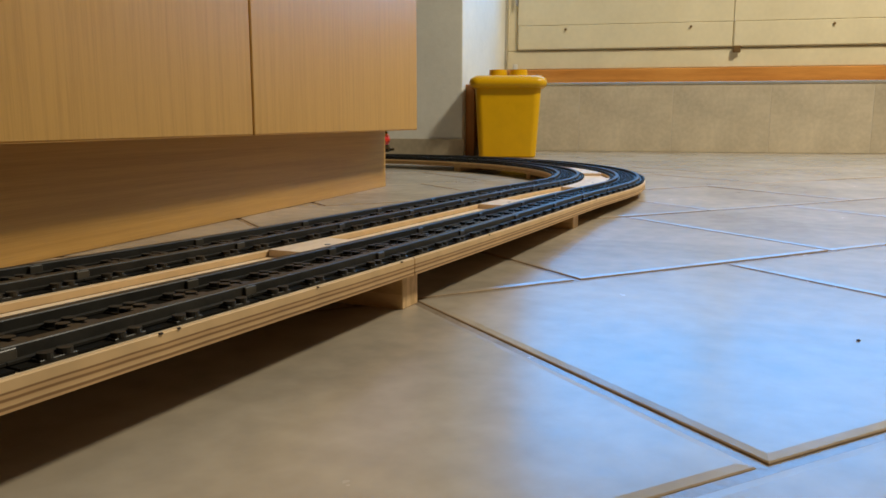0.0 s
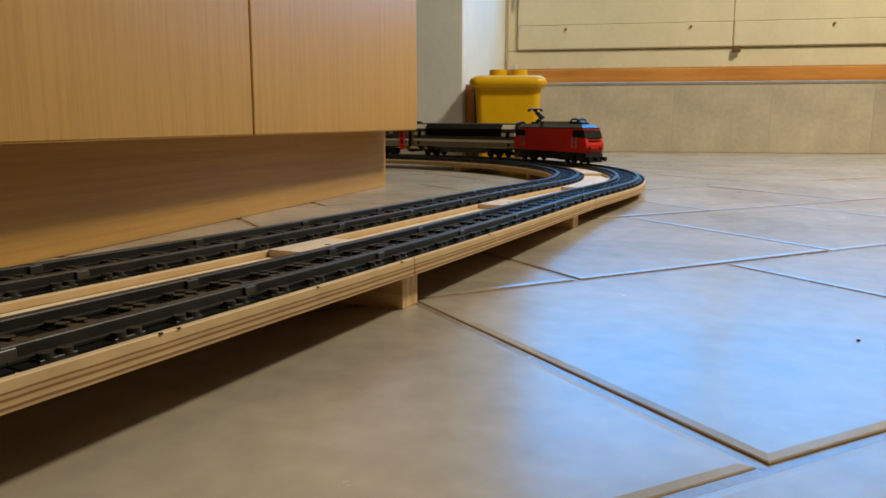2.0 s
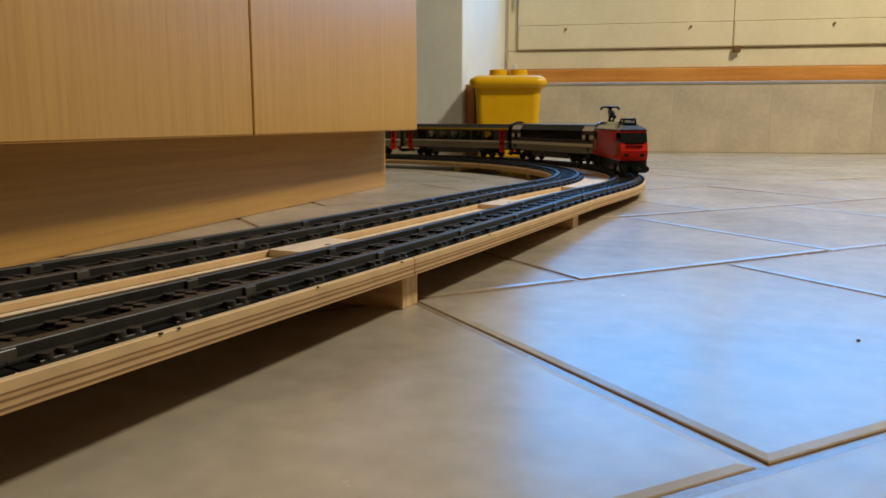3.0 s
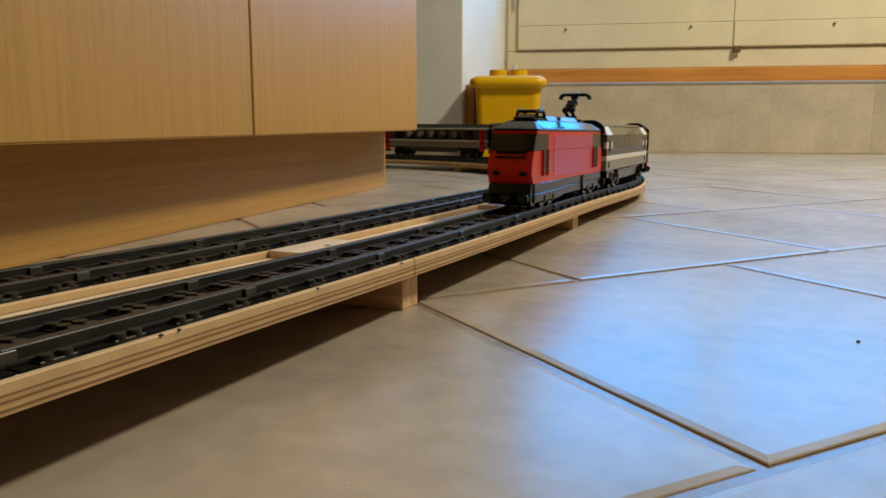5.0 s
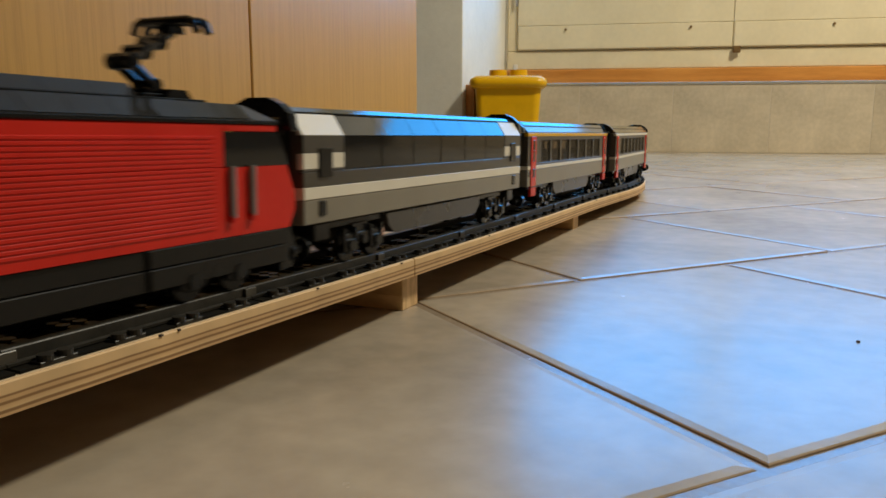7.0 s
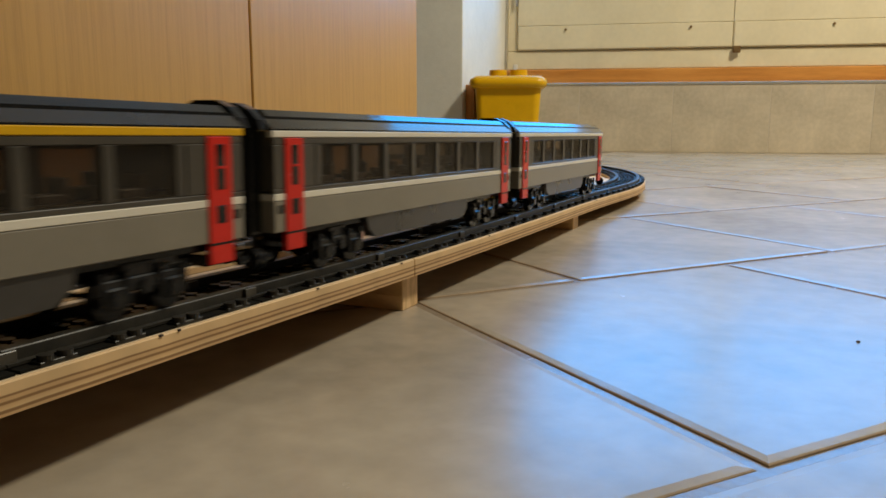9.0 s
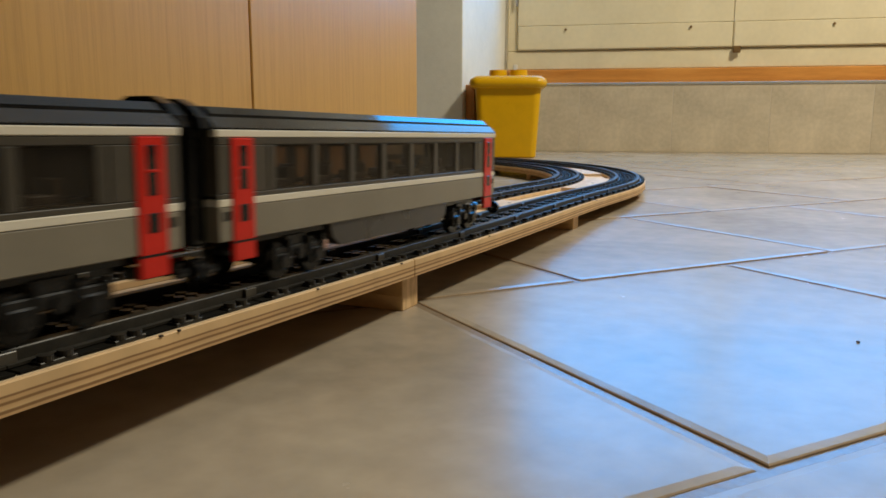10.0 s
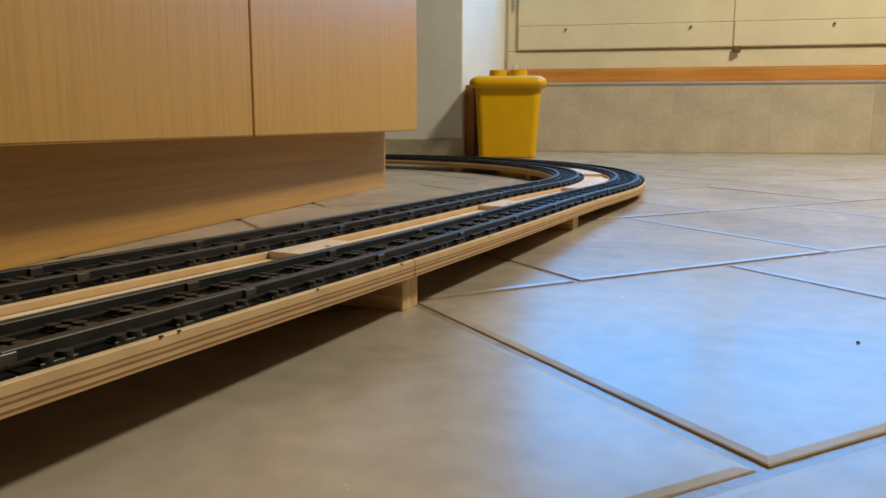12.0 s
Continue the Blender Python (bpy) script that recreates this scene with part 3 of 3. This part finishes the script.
def build_loco():
    t = root("toy_locomotive")
    tagged(t, "red plastic brick toy electric locomotive with black skirts", "locomotive")
    H, d = LOCO / 2, WIDE
    low = [(-H + 0.006, 0.0295), (H - 0.006, 0.0295), (H, 0.0400), (H, 0.0500), (H - 0.0075, 0.0672), (-H + 0.0075, 0.0672), (-H, 0.0500), (-H, 0.0400)]
    part("body", prism(low, -d, d, "y"), M_RED, t, "red body shell")
    part("upper_body", boxed(-H + 0.0635, H - 0.0635, -d, d, 0.0674, 0.0905, bevel=0.0004), M_RED, t, "red upper body")
    for sg in (1, -1):
        w = [(sg * (H - 0.0630), 0.0674), (sg * (H - 0.0060), 0.0674), (sg * (H - 0.0150), 0.0865), (sg * (H - 0.0630), 0.0865)]
        part("cab_window", prism(w, -d + 0.0002, d - 0.0002, "y"), M_DARKGLASS, t, "black cab glazing")
        a, b = sorted((sg * (H - 0.0630), sg * (H - 0.0170)))
        part("brow", boxed(a, b, -d, d, 0.0867, 0.0905, bevel=0.0004), M_RED, t)
        part("windscreen_frame", prism([(sg * (H - 0.0052), 0.0640), (sg * (H - 0.0072), 0.0640), (sg * (H - 0.0072), 0.0672), (sg * (H - 0.0060), 0.0672)], -0.0185, 0.0185, "y"), M_DARKGLASS, t)
        part("nose_line", boxed(sg * (H - 0.0042) - 0.003, sg * (H - 0.0042) + 0.0030, -0.0175, 0.0175, 0.0590, 0.0612), M_BLACK, t)
        for y in (-0.0165, 0.0165):
            lamp = part("headlight", boxed(sg * H - 0.004, sg * H + 0.0006, y - 0.0045, y + 0.0045, 0.0385, 0.0440, bevel=0.0006), M_BLACK, t, "dark headlight recess")
            bm = bmesh.new()
            cyl(bm, (sg * H + 0.0010, y, 0.0410), "x", 0.0019, 0.001, 10)
            part("lens", bm, M_UNDER, lamp)
        for y in (-1, 1):
            for dx in (0.0420, 0.0590):
                bm = bmesh.new()
                bar(bm, (sg * (H - dx), y * (d + 0.0017), 0.0400), (sg * (H - dx), y * (d + 0.0017), 0.0680), 0.0019, 10)
                part("grab_rail", bm, M_STEEL, t, "grey upright grab rail")
                part("grab_back", side_box(sg * (H - dx) - 0.0042, sg * (H - dx) - 0.0018, y, 0.0385, 0.0672, d - 0.001, d + 0.0004), M_BLACK, t)
                bm = bmesh.new()
                cyl(bm, (sg * (H - dx), y * (d + 0.0012), 0.0395), "y", 0.0024, 0.0035, 10)
                part("grab_foot", bm, M_RED, t)
    for y in (-1, 1):
        for i in range(21):
            z = 0.0345 + i * 0.0024
            part("rib", side_box(-H + 0.072, H - 0.088, y, z, z + 0.0017, d - 0.0004, d + 0.0006, 0.0002), M_RED, t)
    # roof: dark rim, sloped tiles, raised deck
    part("roof_rim", boxed(-H + 0.0165, H - 0.0165, -d - 0.0007, d + 0.0007, 0.0907, 0.0930, bevel=0.0005), M_BLACK, t)
    rl, rh, di = H - 0.0175, H - 0.0360, 0.0178
    bm = bmesh.new()
    m2 = [bm.verts.new(v) for v in ((rl, -d, 0.0932), (rl, d, 0.0932), (-rl, d, 0.0932), (-rl, -d, 0.0932))]
    b = [bm.verts.new(v) for v in ((rh, -di, 0.1015), (rh, di, 0.1015), (-rh, di, 0.1015), (-rh, -di, 0.1015))]
    for i in range(4):
        j = (i + 1) % 4
        bm.faces.new((m2[i], m2[j], b[j], b[i]))
    bm.faces.new(b)
    bm.faces.new(m2[::-1])
    part("roof", bm, M_UNDERBOX, t, "dark grey sloped roof end")
    rnd = random.Random(8)
    n = 12
    w = 2 * (rh - 0.004) / n
    for i in range(n):
        x = -rh + 0.004 + i * w
        for y in (-1, 1):
            k = rnd.uniform(-0.0002, 0.0003)
            bm = prism([(y * (d + 0.0001), 0.0936 + k), (y * di, 0.1021 - k), (y * (di - 0.0006), 0.1012), (y * (d - 0.0009), 0.0930)], x + 0.0003, x + w - 0.0003)
            part("roof_tile", bm, M_ROOF, t, "sloped dark roof tile")
    part("deck_rim", boxed(-0.116, 0.132, -0.0168, 0.0168, 0.1016, 0.1032, bevel=0.0004), M_BLACK, t)
    for i in range(6):
        x = -0.068 + i * 0.025
        part("deck_tile", prism([(-0.0162, 0.1033), (0.0162, 0.1033), (0.0105, 0.1092), (-0.0105, 0.1092)], x + 0.0002, x + 0.0248), M_ROOF, t)
    part("roof_box", boxed(0.084, 0.132, -0.0135, 0.0135, 0.1033, 0.1072, bevel=0.0012), M_BLACK, t)
    part("roof_slope", prism([(0.104, 0.1073), (0.130, 0.1073), (0.118, 0.1108), (0.106, 0.1108)], -0.0090, 0.0090, "y"), M_DGREY, t)
    bm = bmesh.new()
    arch = ((0.086, 0.1060), (0.0885, 0.1115), (0.0930, 0.1146), (0.1000, 0.1156), (0.1090, 0.1156), (0.1150, 0.1142), (0.1185, 0.1110), (0.1195, 0.1060))
    for y in (-0.0125, 0.0125):
        for p, q in zip(arch, arch[1:]):
            bar(bm, (p[0], y, p[1]), (q[0], y, q[1]), 0.0023)
            bmesh.ops.create_icosphere(bm, subdivisions=1, radius=0.0024, matrix=Matrix.Translation((q[0], y, q[1])))
    for x, z in ((0.0930, 0.1146), (0.1150, 0.1142)):
        bar(bm, (x, -0.0140, z), (x, 0.0140, z), 0.0022)
    part("folded_pantograph", bm, M_BLACK, t, "folded black pantograph")
    build_pantograph(t)
    part("rear_roof_box", prism([(-0.110, 0.1033), (-0.092, 0.1033), (-0.094, 0.1078), (-0.106, 0.1078)], -0.0125, 0.0125, "y"), M_BLACK, t)
    # skirts and running gear
    for x0, x1, e, z0 in ((0.050, H - 0.010, d + 0.0010, 0.0070), (-0.060, 0.0495, d - 0.0012, 0.0085), (-H + 0.012, -0.0605, d + 0.0010, 0.0090)):
        bm = boxed(x0, x1, -e, e, z0, z0 + 0.0105, bevel=0.0005)
        box(bm, x0, x1, -e + 0.0003, e - 0.0003, z0 + 0.0109, 0.0292, bevel=0.0005)
        part("skirt", bm, M_UNDER, t, "black skirt panel")
    for sg in (1, -1):
        bm = prism([(sg * (H - 0.014), 0.0035), (sg * (H - 0.002), 0.0045), (sg * (H + 0.001), 0.0180), (sg * (H - 0.004), 0.0292), (sg * (H - 0.014), 0.0292)], -d + 0.001, d - 0.001, "y")
        part("bumper", bm, M_BLACK, t, "black plough and buffer beam")
        coupler(t, sg * (H + 0.004), sg)
    return t, [bogie(t, 0.108, True), bogie(t, -0.108, True)]


def build_pantograph(t):
    x = -0.092
    bm = boxed(x - 0.010, x + 0.012, -0.0085, 0.0085, 0.1033, 0.1056, bevel=0.0006)
    box(bm, x - 0.005, x + 0.007, -0.0070, 0.0070, 0.1056, 0.1086, bevel=0.001)
    cyl(bm, (x + 0.001, 0, 0.1098), "y", 0.0034, 0.015, 12)
    p = part("pantograph", bm, M_BLACK, t, "raised black pantograph")
    knee, top = (x + 0.0165, 0.1205), (x - 0.0165, 0.1385)
    bm = bmesh.new()
    for y in (-0.0048, 0.0048):
        bar(bm, (x + 0.001, y, 0.1098), (knee[0], y, knee[1]), 0.0027)
        cyl(bm, (knee[0], y, knee[1]), "y", 0.0042, 0.006, 12)
    cyl(bm, (knee[0], 0, knee[1]), "y", 0.0022, 0.019, 10)
    part("arm", bm, M_BLACK, p, "short lower arm")
    bm = bmesh.new()
    for y in (-0.0048, 0.0048):
        bar(bm, (knee[0], y, knee[1]), (x - 0.004, y, 0.1318), 0.0026)
    for k in (0.30, 0.62):
        cyl(bm, (knee[0] + (top[0] - knee[0]) * k, 0, knee[1] + (top[1] - knee[1]) * k), "y", 0.0040, 0.014, 12)
    bar(bm, (x + 0.002, 0, 0.1285), (top[0], 0, top[1]), 0.0036)
    box(bm, top[0] - 0.0065, top[0] + 0.0050, -0.0050, 0.0050, 0.1375, 0.1412, bevel=0.0007)
    part("upper_arm", bm, M_BLACK, p, "jointed upper arm")
    bm = bmesh.new()
    for dx in (-0.0050, 0.0035):
        hx = top[0] + dx
        bar(bm, (hx, -0.0165, 0.1438), (hx, 0.0165, 0.1438), 0.0023, 10)
        for y in (-1, 1):
            bar(bm, (hx, y * 0.0160, 0.1438), (hx, y * 0.0200, 0.1422), 0.0022)
            bar(bm, (hx, y * 0.0198, 0.1424), (hx, y * 0.0220, 0.1372), 0.0021)
    box(bm, top[0] - 0.0060, top[0] + 0.0045, -0.0045, 0.0045, 0.1412, 0.1440, bevel=0.0006)
    part("head", bm, M_BLACK, p, "twin curved black contact bars")


def build_coach(name, label, strip, last=False):
    t = root(name)
    tagged(t, label, "railway carriage", group="carriages of the train")
    H, d = CAR / 2, WIDE
    e = H - 0.0005
    part("lower_body", boxed(-e, e, -d, d, 0.0275, 0.0465, bevel=0.0005), M_GREY, t, "light grey lower body")
    part("stripe", boxed(-e, e, -d - 0.0002, d + 0.0002, 0.0467, 0.0507, bevel=0.0003), M_WHITE, t, "cream stripe")
    part("floor_plate", boxed(-e + 0.004, e - 0.004, -d + 0.004, d - 0.004, 0.0507, 0.0525), M_DGREY, t)
    dx = H - 0.0200
    n = 7
    first = H - 0.0478
    pitch = 2 * first / n
    for y in (-1, 1):
        part("band_sill", side_box(-e, e, y, 0.0509, 0.0536, d - 0.0042, d), M_DGREY, t, "dark grey band under the windows")
        part("band_head", side_box(-e, e, y, 0.0800, 0.0840, d - 0.0042, d), M_DGREY, t)
        for i in range(n + 1):
            x = -first + i * pitch
            part("pillar", side_box(x - 0.0034, x + 0.0034, y, 0.0537, 0.0799, d - 0.0042, d), M_DGREY, t)
        for i in range(n):
            x = -first + (i + 0.5) * pitch
            a0, a1 = x - pitch / 2 + 0.0035, x + pitch / 2 - 0.0035
            w = part("window", side_box(a0, a1, y, 0.0538, 0.0798, d - 0.0016, d - 0.0009, 0), M_GLASS, t, "smoked clear window")
            bm = bmesh.new()
            yq = sorted((y * (d - 0.0042), y * (d - 0.0018)))
            box(bm, a0, a1, *yq, 0.0538, 0.0552)
            box(bm, a0, a1, *yq, 0.0784, 0.0798)
            box(bm, a0, a0 + 0.0014, *yq, 0.0553, 0.0783)
            box(bm, a1 - 0.0014, a1, *yq, 0.0553, 0.0783)
            part("window_frame", bm, M_DGREY, w)
        for sg in (1, -1):
            a, b = sorted((sg * (first + 0.0043), sg * e))
            part("end_panel", side_box(a, b, y, 0.0537, 0.0799, d - 0.0042, d), M_DGREY, t)
            dr = part("door", side_box(sg * dx - 0.0092, sg * dx + 0.0092, y, 0.0160, 0.0838, d - 0.002, d + 0.0012), M_RED, t, "red door")
            part("door_window", side_box(sg * dx - 0.0040, sg * dx + 0.0036, y, 0.0555, 0.0800, d, d + 0.0016, 0.0006), M_DARKGLASS, dr)
            part("door_bar", side_box(sg * dx - 0.0030, sg * dx + 0.0026, y, 0.0668, 0.0682, d, d + 0.0020, 0.0003), M_RED, dr)
            part("door_hatch", side_box(sg * dx - 0.0045, sg * dx + 0.0040, y, 0.0375, 0.0475, d, d + 0.0016, 0.0006), M_BLACK, dr)
            part("end_hole", side_box(sg * (H - 0.0062) - 0.0024, sg * (H - 0.0062) + 0.0024, y, 0.0390, 0.0440, d - 0.001, d + 0.0003, 0), M_BLACK, t, "small square dark opening")
            part("door_step_line", side_box(sg * dx - 0.0092, sg * dx + 0.0092, y, 0.0262, 0.0274, d + 0.0002, d + 0.0014, 0), M_BLACK, dr)
        part("top_strip", side_box(-e - 0.001, e + 0.001, y, 0.0842, 0.0882, d - 0.004, d + 0.0004), strip, t, "yellow stripe under the roof" if strip is M_YELLOW else "cream stripe under the roof")
        part("roof_gutter", side_box(-e - 0.001, e + 0.001, y, 0.0883, 0.0892, d - 0.004, d - 0.0002, 0), M_BLACK, t)
    for i in range(n):
        x = -first + (i + 0.5) * pitch
        for y in (-0.0145, 0.0145):
            bm = boxed(x - 0.003, x + 0.010, y - 0.006, y + 0.006, 0.0526, 0.0590, bevel=0.0006)
            box(bm, x - 0.007, x - 0.003, y - 0.006, y + 0.006, 0.0526, 0.0660, bevel=0.0006)
            part("seat", bm, M_SEAT, t)
    # roof in two steps
    bm = prism([(d - 0.0002, 0.0893), (d - 0.0062, 0.0950), (-d + 0.0062, 0.0950), (-d + 0.0002, 0.0893)], -e - 0.001, e + 0.001)
    part("roof_side", bm, M_ROOFRIM, t, "grey sloped roof edge")
    part("roof_line", boxed(-e - 0.001, e + 0.001, -d + 0.0070, d - 0.0070, 0.0951, 0.0966), M_BLACK, t)
    bm = prism([(d - 0.0072, 0.0967), (d - 0.0120, 0.1006), (-d + 0.0120, 0.1006), (-d + 0.0072, 0.0967)], -e + 0.004, e - 0.004)
    part("roof", bm, M_ROOF, t, "dark plastic roof")
    ends(t, H, d, 0.0, last)
    under(t, H)
    return t, [bogie(t, H - 0.074), bogie(t, -H + 0.074)]


def ends(t, H, d, up, last=False):
    for sg in (1, -1):
        a, b = sorted((sg * (H - 0.004), sg * (H - 0.0003)))
        part("end_wall", boxed(a, b, -d + 0.0043, d - 0.0043, 0.0526, 0.0881, bevel=0.0004), M_DGREY, t)
        coupler(t, sg * (H + 0.001), sg)
        if last and sg < 0:
            continue
        a, b = sorted((sg * (H + 0.0002), sg * (H + 0.0108)))
        part("gangway", boxed(a, b, -0.0185, 0.0185, 0.0260, 0.0920 + up, bevel=0.0012), M_BLACK, t, "black gangway bellows")
        z = 0.0018 + up
        pts = [(d - 0.002, 0.0885), (d - 0.004, 0.0925 + z), (d - 0.0105, 0.0985 + z), (0.008, 0.1022 + z), (-0.008, 0.1022 + z), (-d + 0.0105, 0.0985 + z), (-d + 0.004, 0.0925 + z), (-d + 0.002, 0.0885)]
        a, b = sorted((sg * (H + 0.0012), sg * (H + 0.0085)))
        part("end_cap", prism(pts, a, b), M_BLACK, t)


def under(t, H):
    x = H - 0.111
    pts = [(-x, 0.0272), (x, 0.0272), (x - 0.003, 0.0180), (x - 0.012, 0.0115), (-x + 0.012, 0.0115), (-x + 0.003, 0.0180)]
    part("underframe", prism(pts, -0.0255, 0.0255, "y"), M_UNDERBOX, t, "dark grey underfloor box")
    part("stub", boxed(x + 0.001, x + 0.0080, -0.0235, -0.0175, 0.0108, 0.0165, bevel=0.0006), M_PINK, t, "small pale pink stub")
    part("stub", boxed(x + 0.001, x + 0.0080, 0.0175, 0.0235, 0.0108, 0.0165, bevel=0.0006), M_PINK, t, "small pale pink stub")
    part("sole_bar", boxed(-H + 0.010, H - 0.010, -0.022, 0.022, 0.0235, 0.0273), M_BLACK, t)


def build_diner():
    t = root("toy_dining_carriage")
    tagged(t, "grey and cream toy panorama carriage with dark sloping windows", "railway carriage", group="carriages of the train")
    H, d = CAR / 2, WIDE
    e = H - 0.0005
    part("lower_body", boxed(-e, e, -d, d, 0.0290, 0.0448, bevel=0.0005), M_GREY, t, "light grey lower body")
    part("stripe", boxed(-e, e, -d - 0.0003, d + 0.0003, 0.0450, 0.0526, bevel=0.0003), M_WHITE, t, "wide cream stripe")
    part("mid_body", boxed(-e, e, -d, d, 0.0528, 0.0625, bevel=0.0005), M_DGREY, t, "dark grey band")
    x = H - 0.049
    n = 6
    w = 2 * x / n
    for y in (-1, 1):
        for i in range(n):
            a = -x + i * w
            part("window", side_box(a + 0.0004, a + w - 0.0004, y, 0.0627, 0.0855, d - 0.006, d - 0.0004), M_DARKGLASS, t, "dark panorama window")
            pts = [(y * (d - 0.0004), 0.0857), (y * (d - 0.0090), 0.0990), (y * (d - 0.0130), 0.0990), (y * (d - 0.006), 0.0857)]
            part("roof_window", prism(pts, a + 0.0004, a + w - 0.0004), M_ROOF, t, "sloped dark roof window")
        for sg in (1, -1):
            a, b = sorted((sg * (x + 0.0004), sg * e))
            part("end_panel", side_box(a, b, y, 0.0627, 0.0640, d - 0.006, d), M_DGREY, t)
            part("white_panel", side_box(a, b, y, 0.0642, 0.0742, d - 0.006, d), M_WHITE, t, "cream panel beside the door")
            part("end_panel", side_box(a, b, y, 0.0744, 0.0855, d - 0.006, d), M_DGREY, t)
            pts = [(y * d, 0.0857), (y * (d - 0.0085), 0.0990), (y * (d - 0.0130), 0.0990), (y * (d - 0.006), 0.0857)]
            part("roof_panel", prism(pts, a, b), M_WHITE, t, "cream sloped roof panel")
            c = sg * (x + 0.024)
            part("door", side_box(c - 0.0075, c + 0.0075, y, 0.0585, 0.0775, d - 0.001, d + 0.0012), M_UNDER, t, "dark narrow door")
            part("door_hatch", side_box(c + sg * 0.004 - 0.0040, c + sg * 0.004 + 0.0040, y, 0.0338, 0.0435, d - 0.001, d + 0.0010), M_BLACK, t)
            part("step", side_box(c - 0.006, c + 0.012, y, 0.0170, 0.0288, d - 0.012, d - 0.001, 0.0008), M_UNDER, t)
    part("ceiling_panel", boxed(-e, e, -d + 0.0135, d - 0.0135, 0.0930, 0.0988), M_DGREY, t)
    part("inner_wall", boxed(-e + 0.005, e - 0.005, -0.010, 0.010, 0.0626, 0.0928), M_BLACK, t)
    part("roof_line", boxed(-e - 0.001, e + 0.001, -d + 0.0085, d - 0.0085, 0.0991, 0.1002), M_BLACK, t)
    part("roof", prism([(d - 0.0092, 0.1003), (d - 0.0140, 0.1032), (-d + 0.0140, 0.1032), (-d + 0.0092, 0.1003)], -e + 0.002, e - 0.002), M_ROOF, t, "dark plastic roof")
    ends(t, H, d, 0.0045)
    under(t, H)
    return t, [bogie(t, H - 0.074), bogie(t, -H + 0.074)]


# ---- small things ----
def build_crumb():
    bm = bmesh.new()
    bmesh.ops.create_icosphere(bm, subdivisions=2, radius=0.0014)
    for v in bm.verts:
        v.co *= 1 + 0.3 * noise.noise(v.co * 900)
        v.co.z *= 0.5
    tagged(part("crumb", bm, M_SPECK, m=pose(0.118, 0.582, 0.001)), "small dark crumb lying on the tiles", "crumb")


# ---- the train's way ----
WAY = (2.8749, -4.6562, 2.7146, -3.8964, 2.1573, -0.5467)


def front_at(t):
    """Where the locomotive's front stands on the line at t seconds."""
    return sum(c * (t / 10) ** i for i, c in enumerate(WAY)) - 0.12 * max(0.0, t - 10.5) ** 2 + 0.007 * math.exp(-((t - 9.75) / 0.4) ** 2) + 0.026 * math.exp(-((t - 1.2) / 1.5) ** 2) + 0.045 * math.exp(-(t / 0.4) ** 2)


def car_pose(mid, half):
    """Pose of a car whose two bogies stand on the line, its front towards the line's start."""
    ax, ay, ah = on_line(mid - half)
    bx, by, bh = on_line(mid + half)
    a = math.atan2(ay - by, ax - bx)
    za, zb = rise(mid - half), rise(mid + half)
    m = pose(UNIT * (ax + bx) / 2, UNIT * (ay + by) / 2, UNIT * (RAIL_TOP + (za + zb) / 2), 0, 0, math.degrees(a)) @ pose(0, 0, 0, 0, -math.degrees(math.atan2(za - zb, 2 * half)), 0)
    return m, math.degrees(ah) + 180 - math.degrees(a), math.degrees(bh) + 180 - math.degrees(a)


def to_metres():
    for me in bpy.data.meshes:
        me.transform(Matrix.Scale(UNIT, 4))
    for ob in scene.objects:
        if ob.type in ("MESH", "EMPTY"):
            ob.location = ob.location * UNIT


def wrap(a):
    return (a + 180) % 360 - 180


def motions():
    for thing, bogies, offset, half in TRAIN:
        rows, first, last = [], [], []
        for i in range(61):
            t = i * 0.2
            m, a, b = car_pose(front_at(t) + offset, half)
            rows.append((t, m))
            first.append((t, pose(UNIT * half, 0, 0, 0, 0, wrap(a))))
            last.append((t, pose(-UNIT * half, 0, 0, 0, 0, wrap(b))))
        walk(thing, rows)
        walk(bogies[0], first)
        walk(bogies[1], last)


build_room()
build_window()
build_ceiling_lamp()
build_cabinet()
build_bucket()
build_crumb()
TRAIN = []
loco, lb = build_loco()
TRAIN.append((loco, lb, LOCO / 2, 0.108))
at = LOCO + LOCO_GAP
diner, db = build_diner()
TRAIN.append((diner, db, at + CAR / 2, CAR / 2 - 0.074))
for nm, lab, strip in (
        ("toy_carriage", "grey toy passenger carriage with red doors and a yellow stripe", M_YELLOW),
        ("toy_carriage", "grey toy passenger carriage with red doors and cream stripes", M_WHITE),
        ("toy_carriage", "last grey toy passenger carriage with red doors and cream stripes", M_WHITE)):
    at += CAR + CAR_GAP
    ob, bs = build_coach(nm, lab, strip, lab.startswith("last"))
    TRAIN.append((ob, bs, at + CAR / 2, CAR / 2 - 0.074))
build_base()
build_track()
build_floor()
to_metres()
motions()
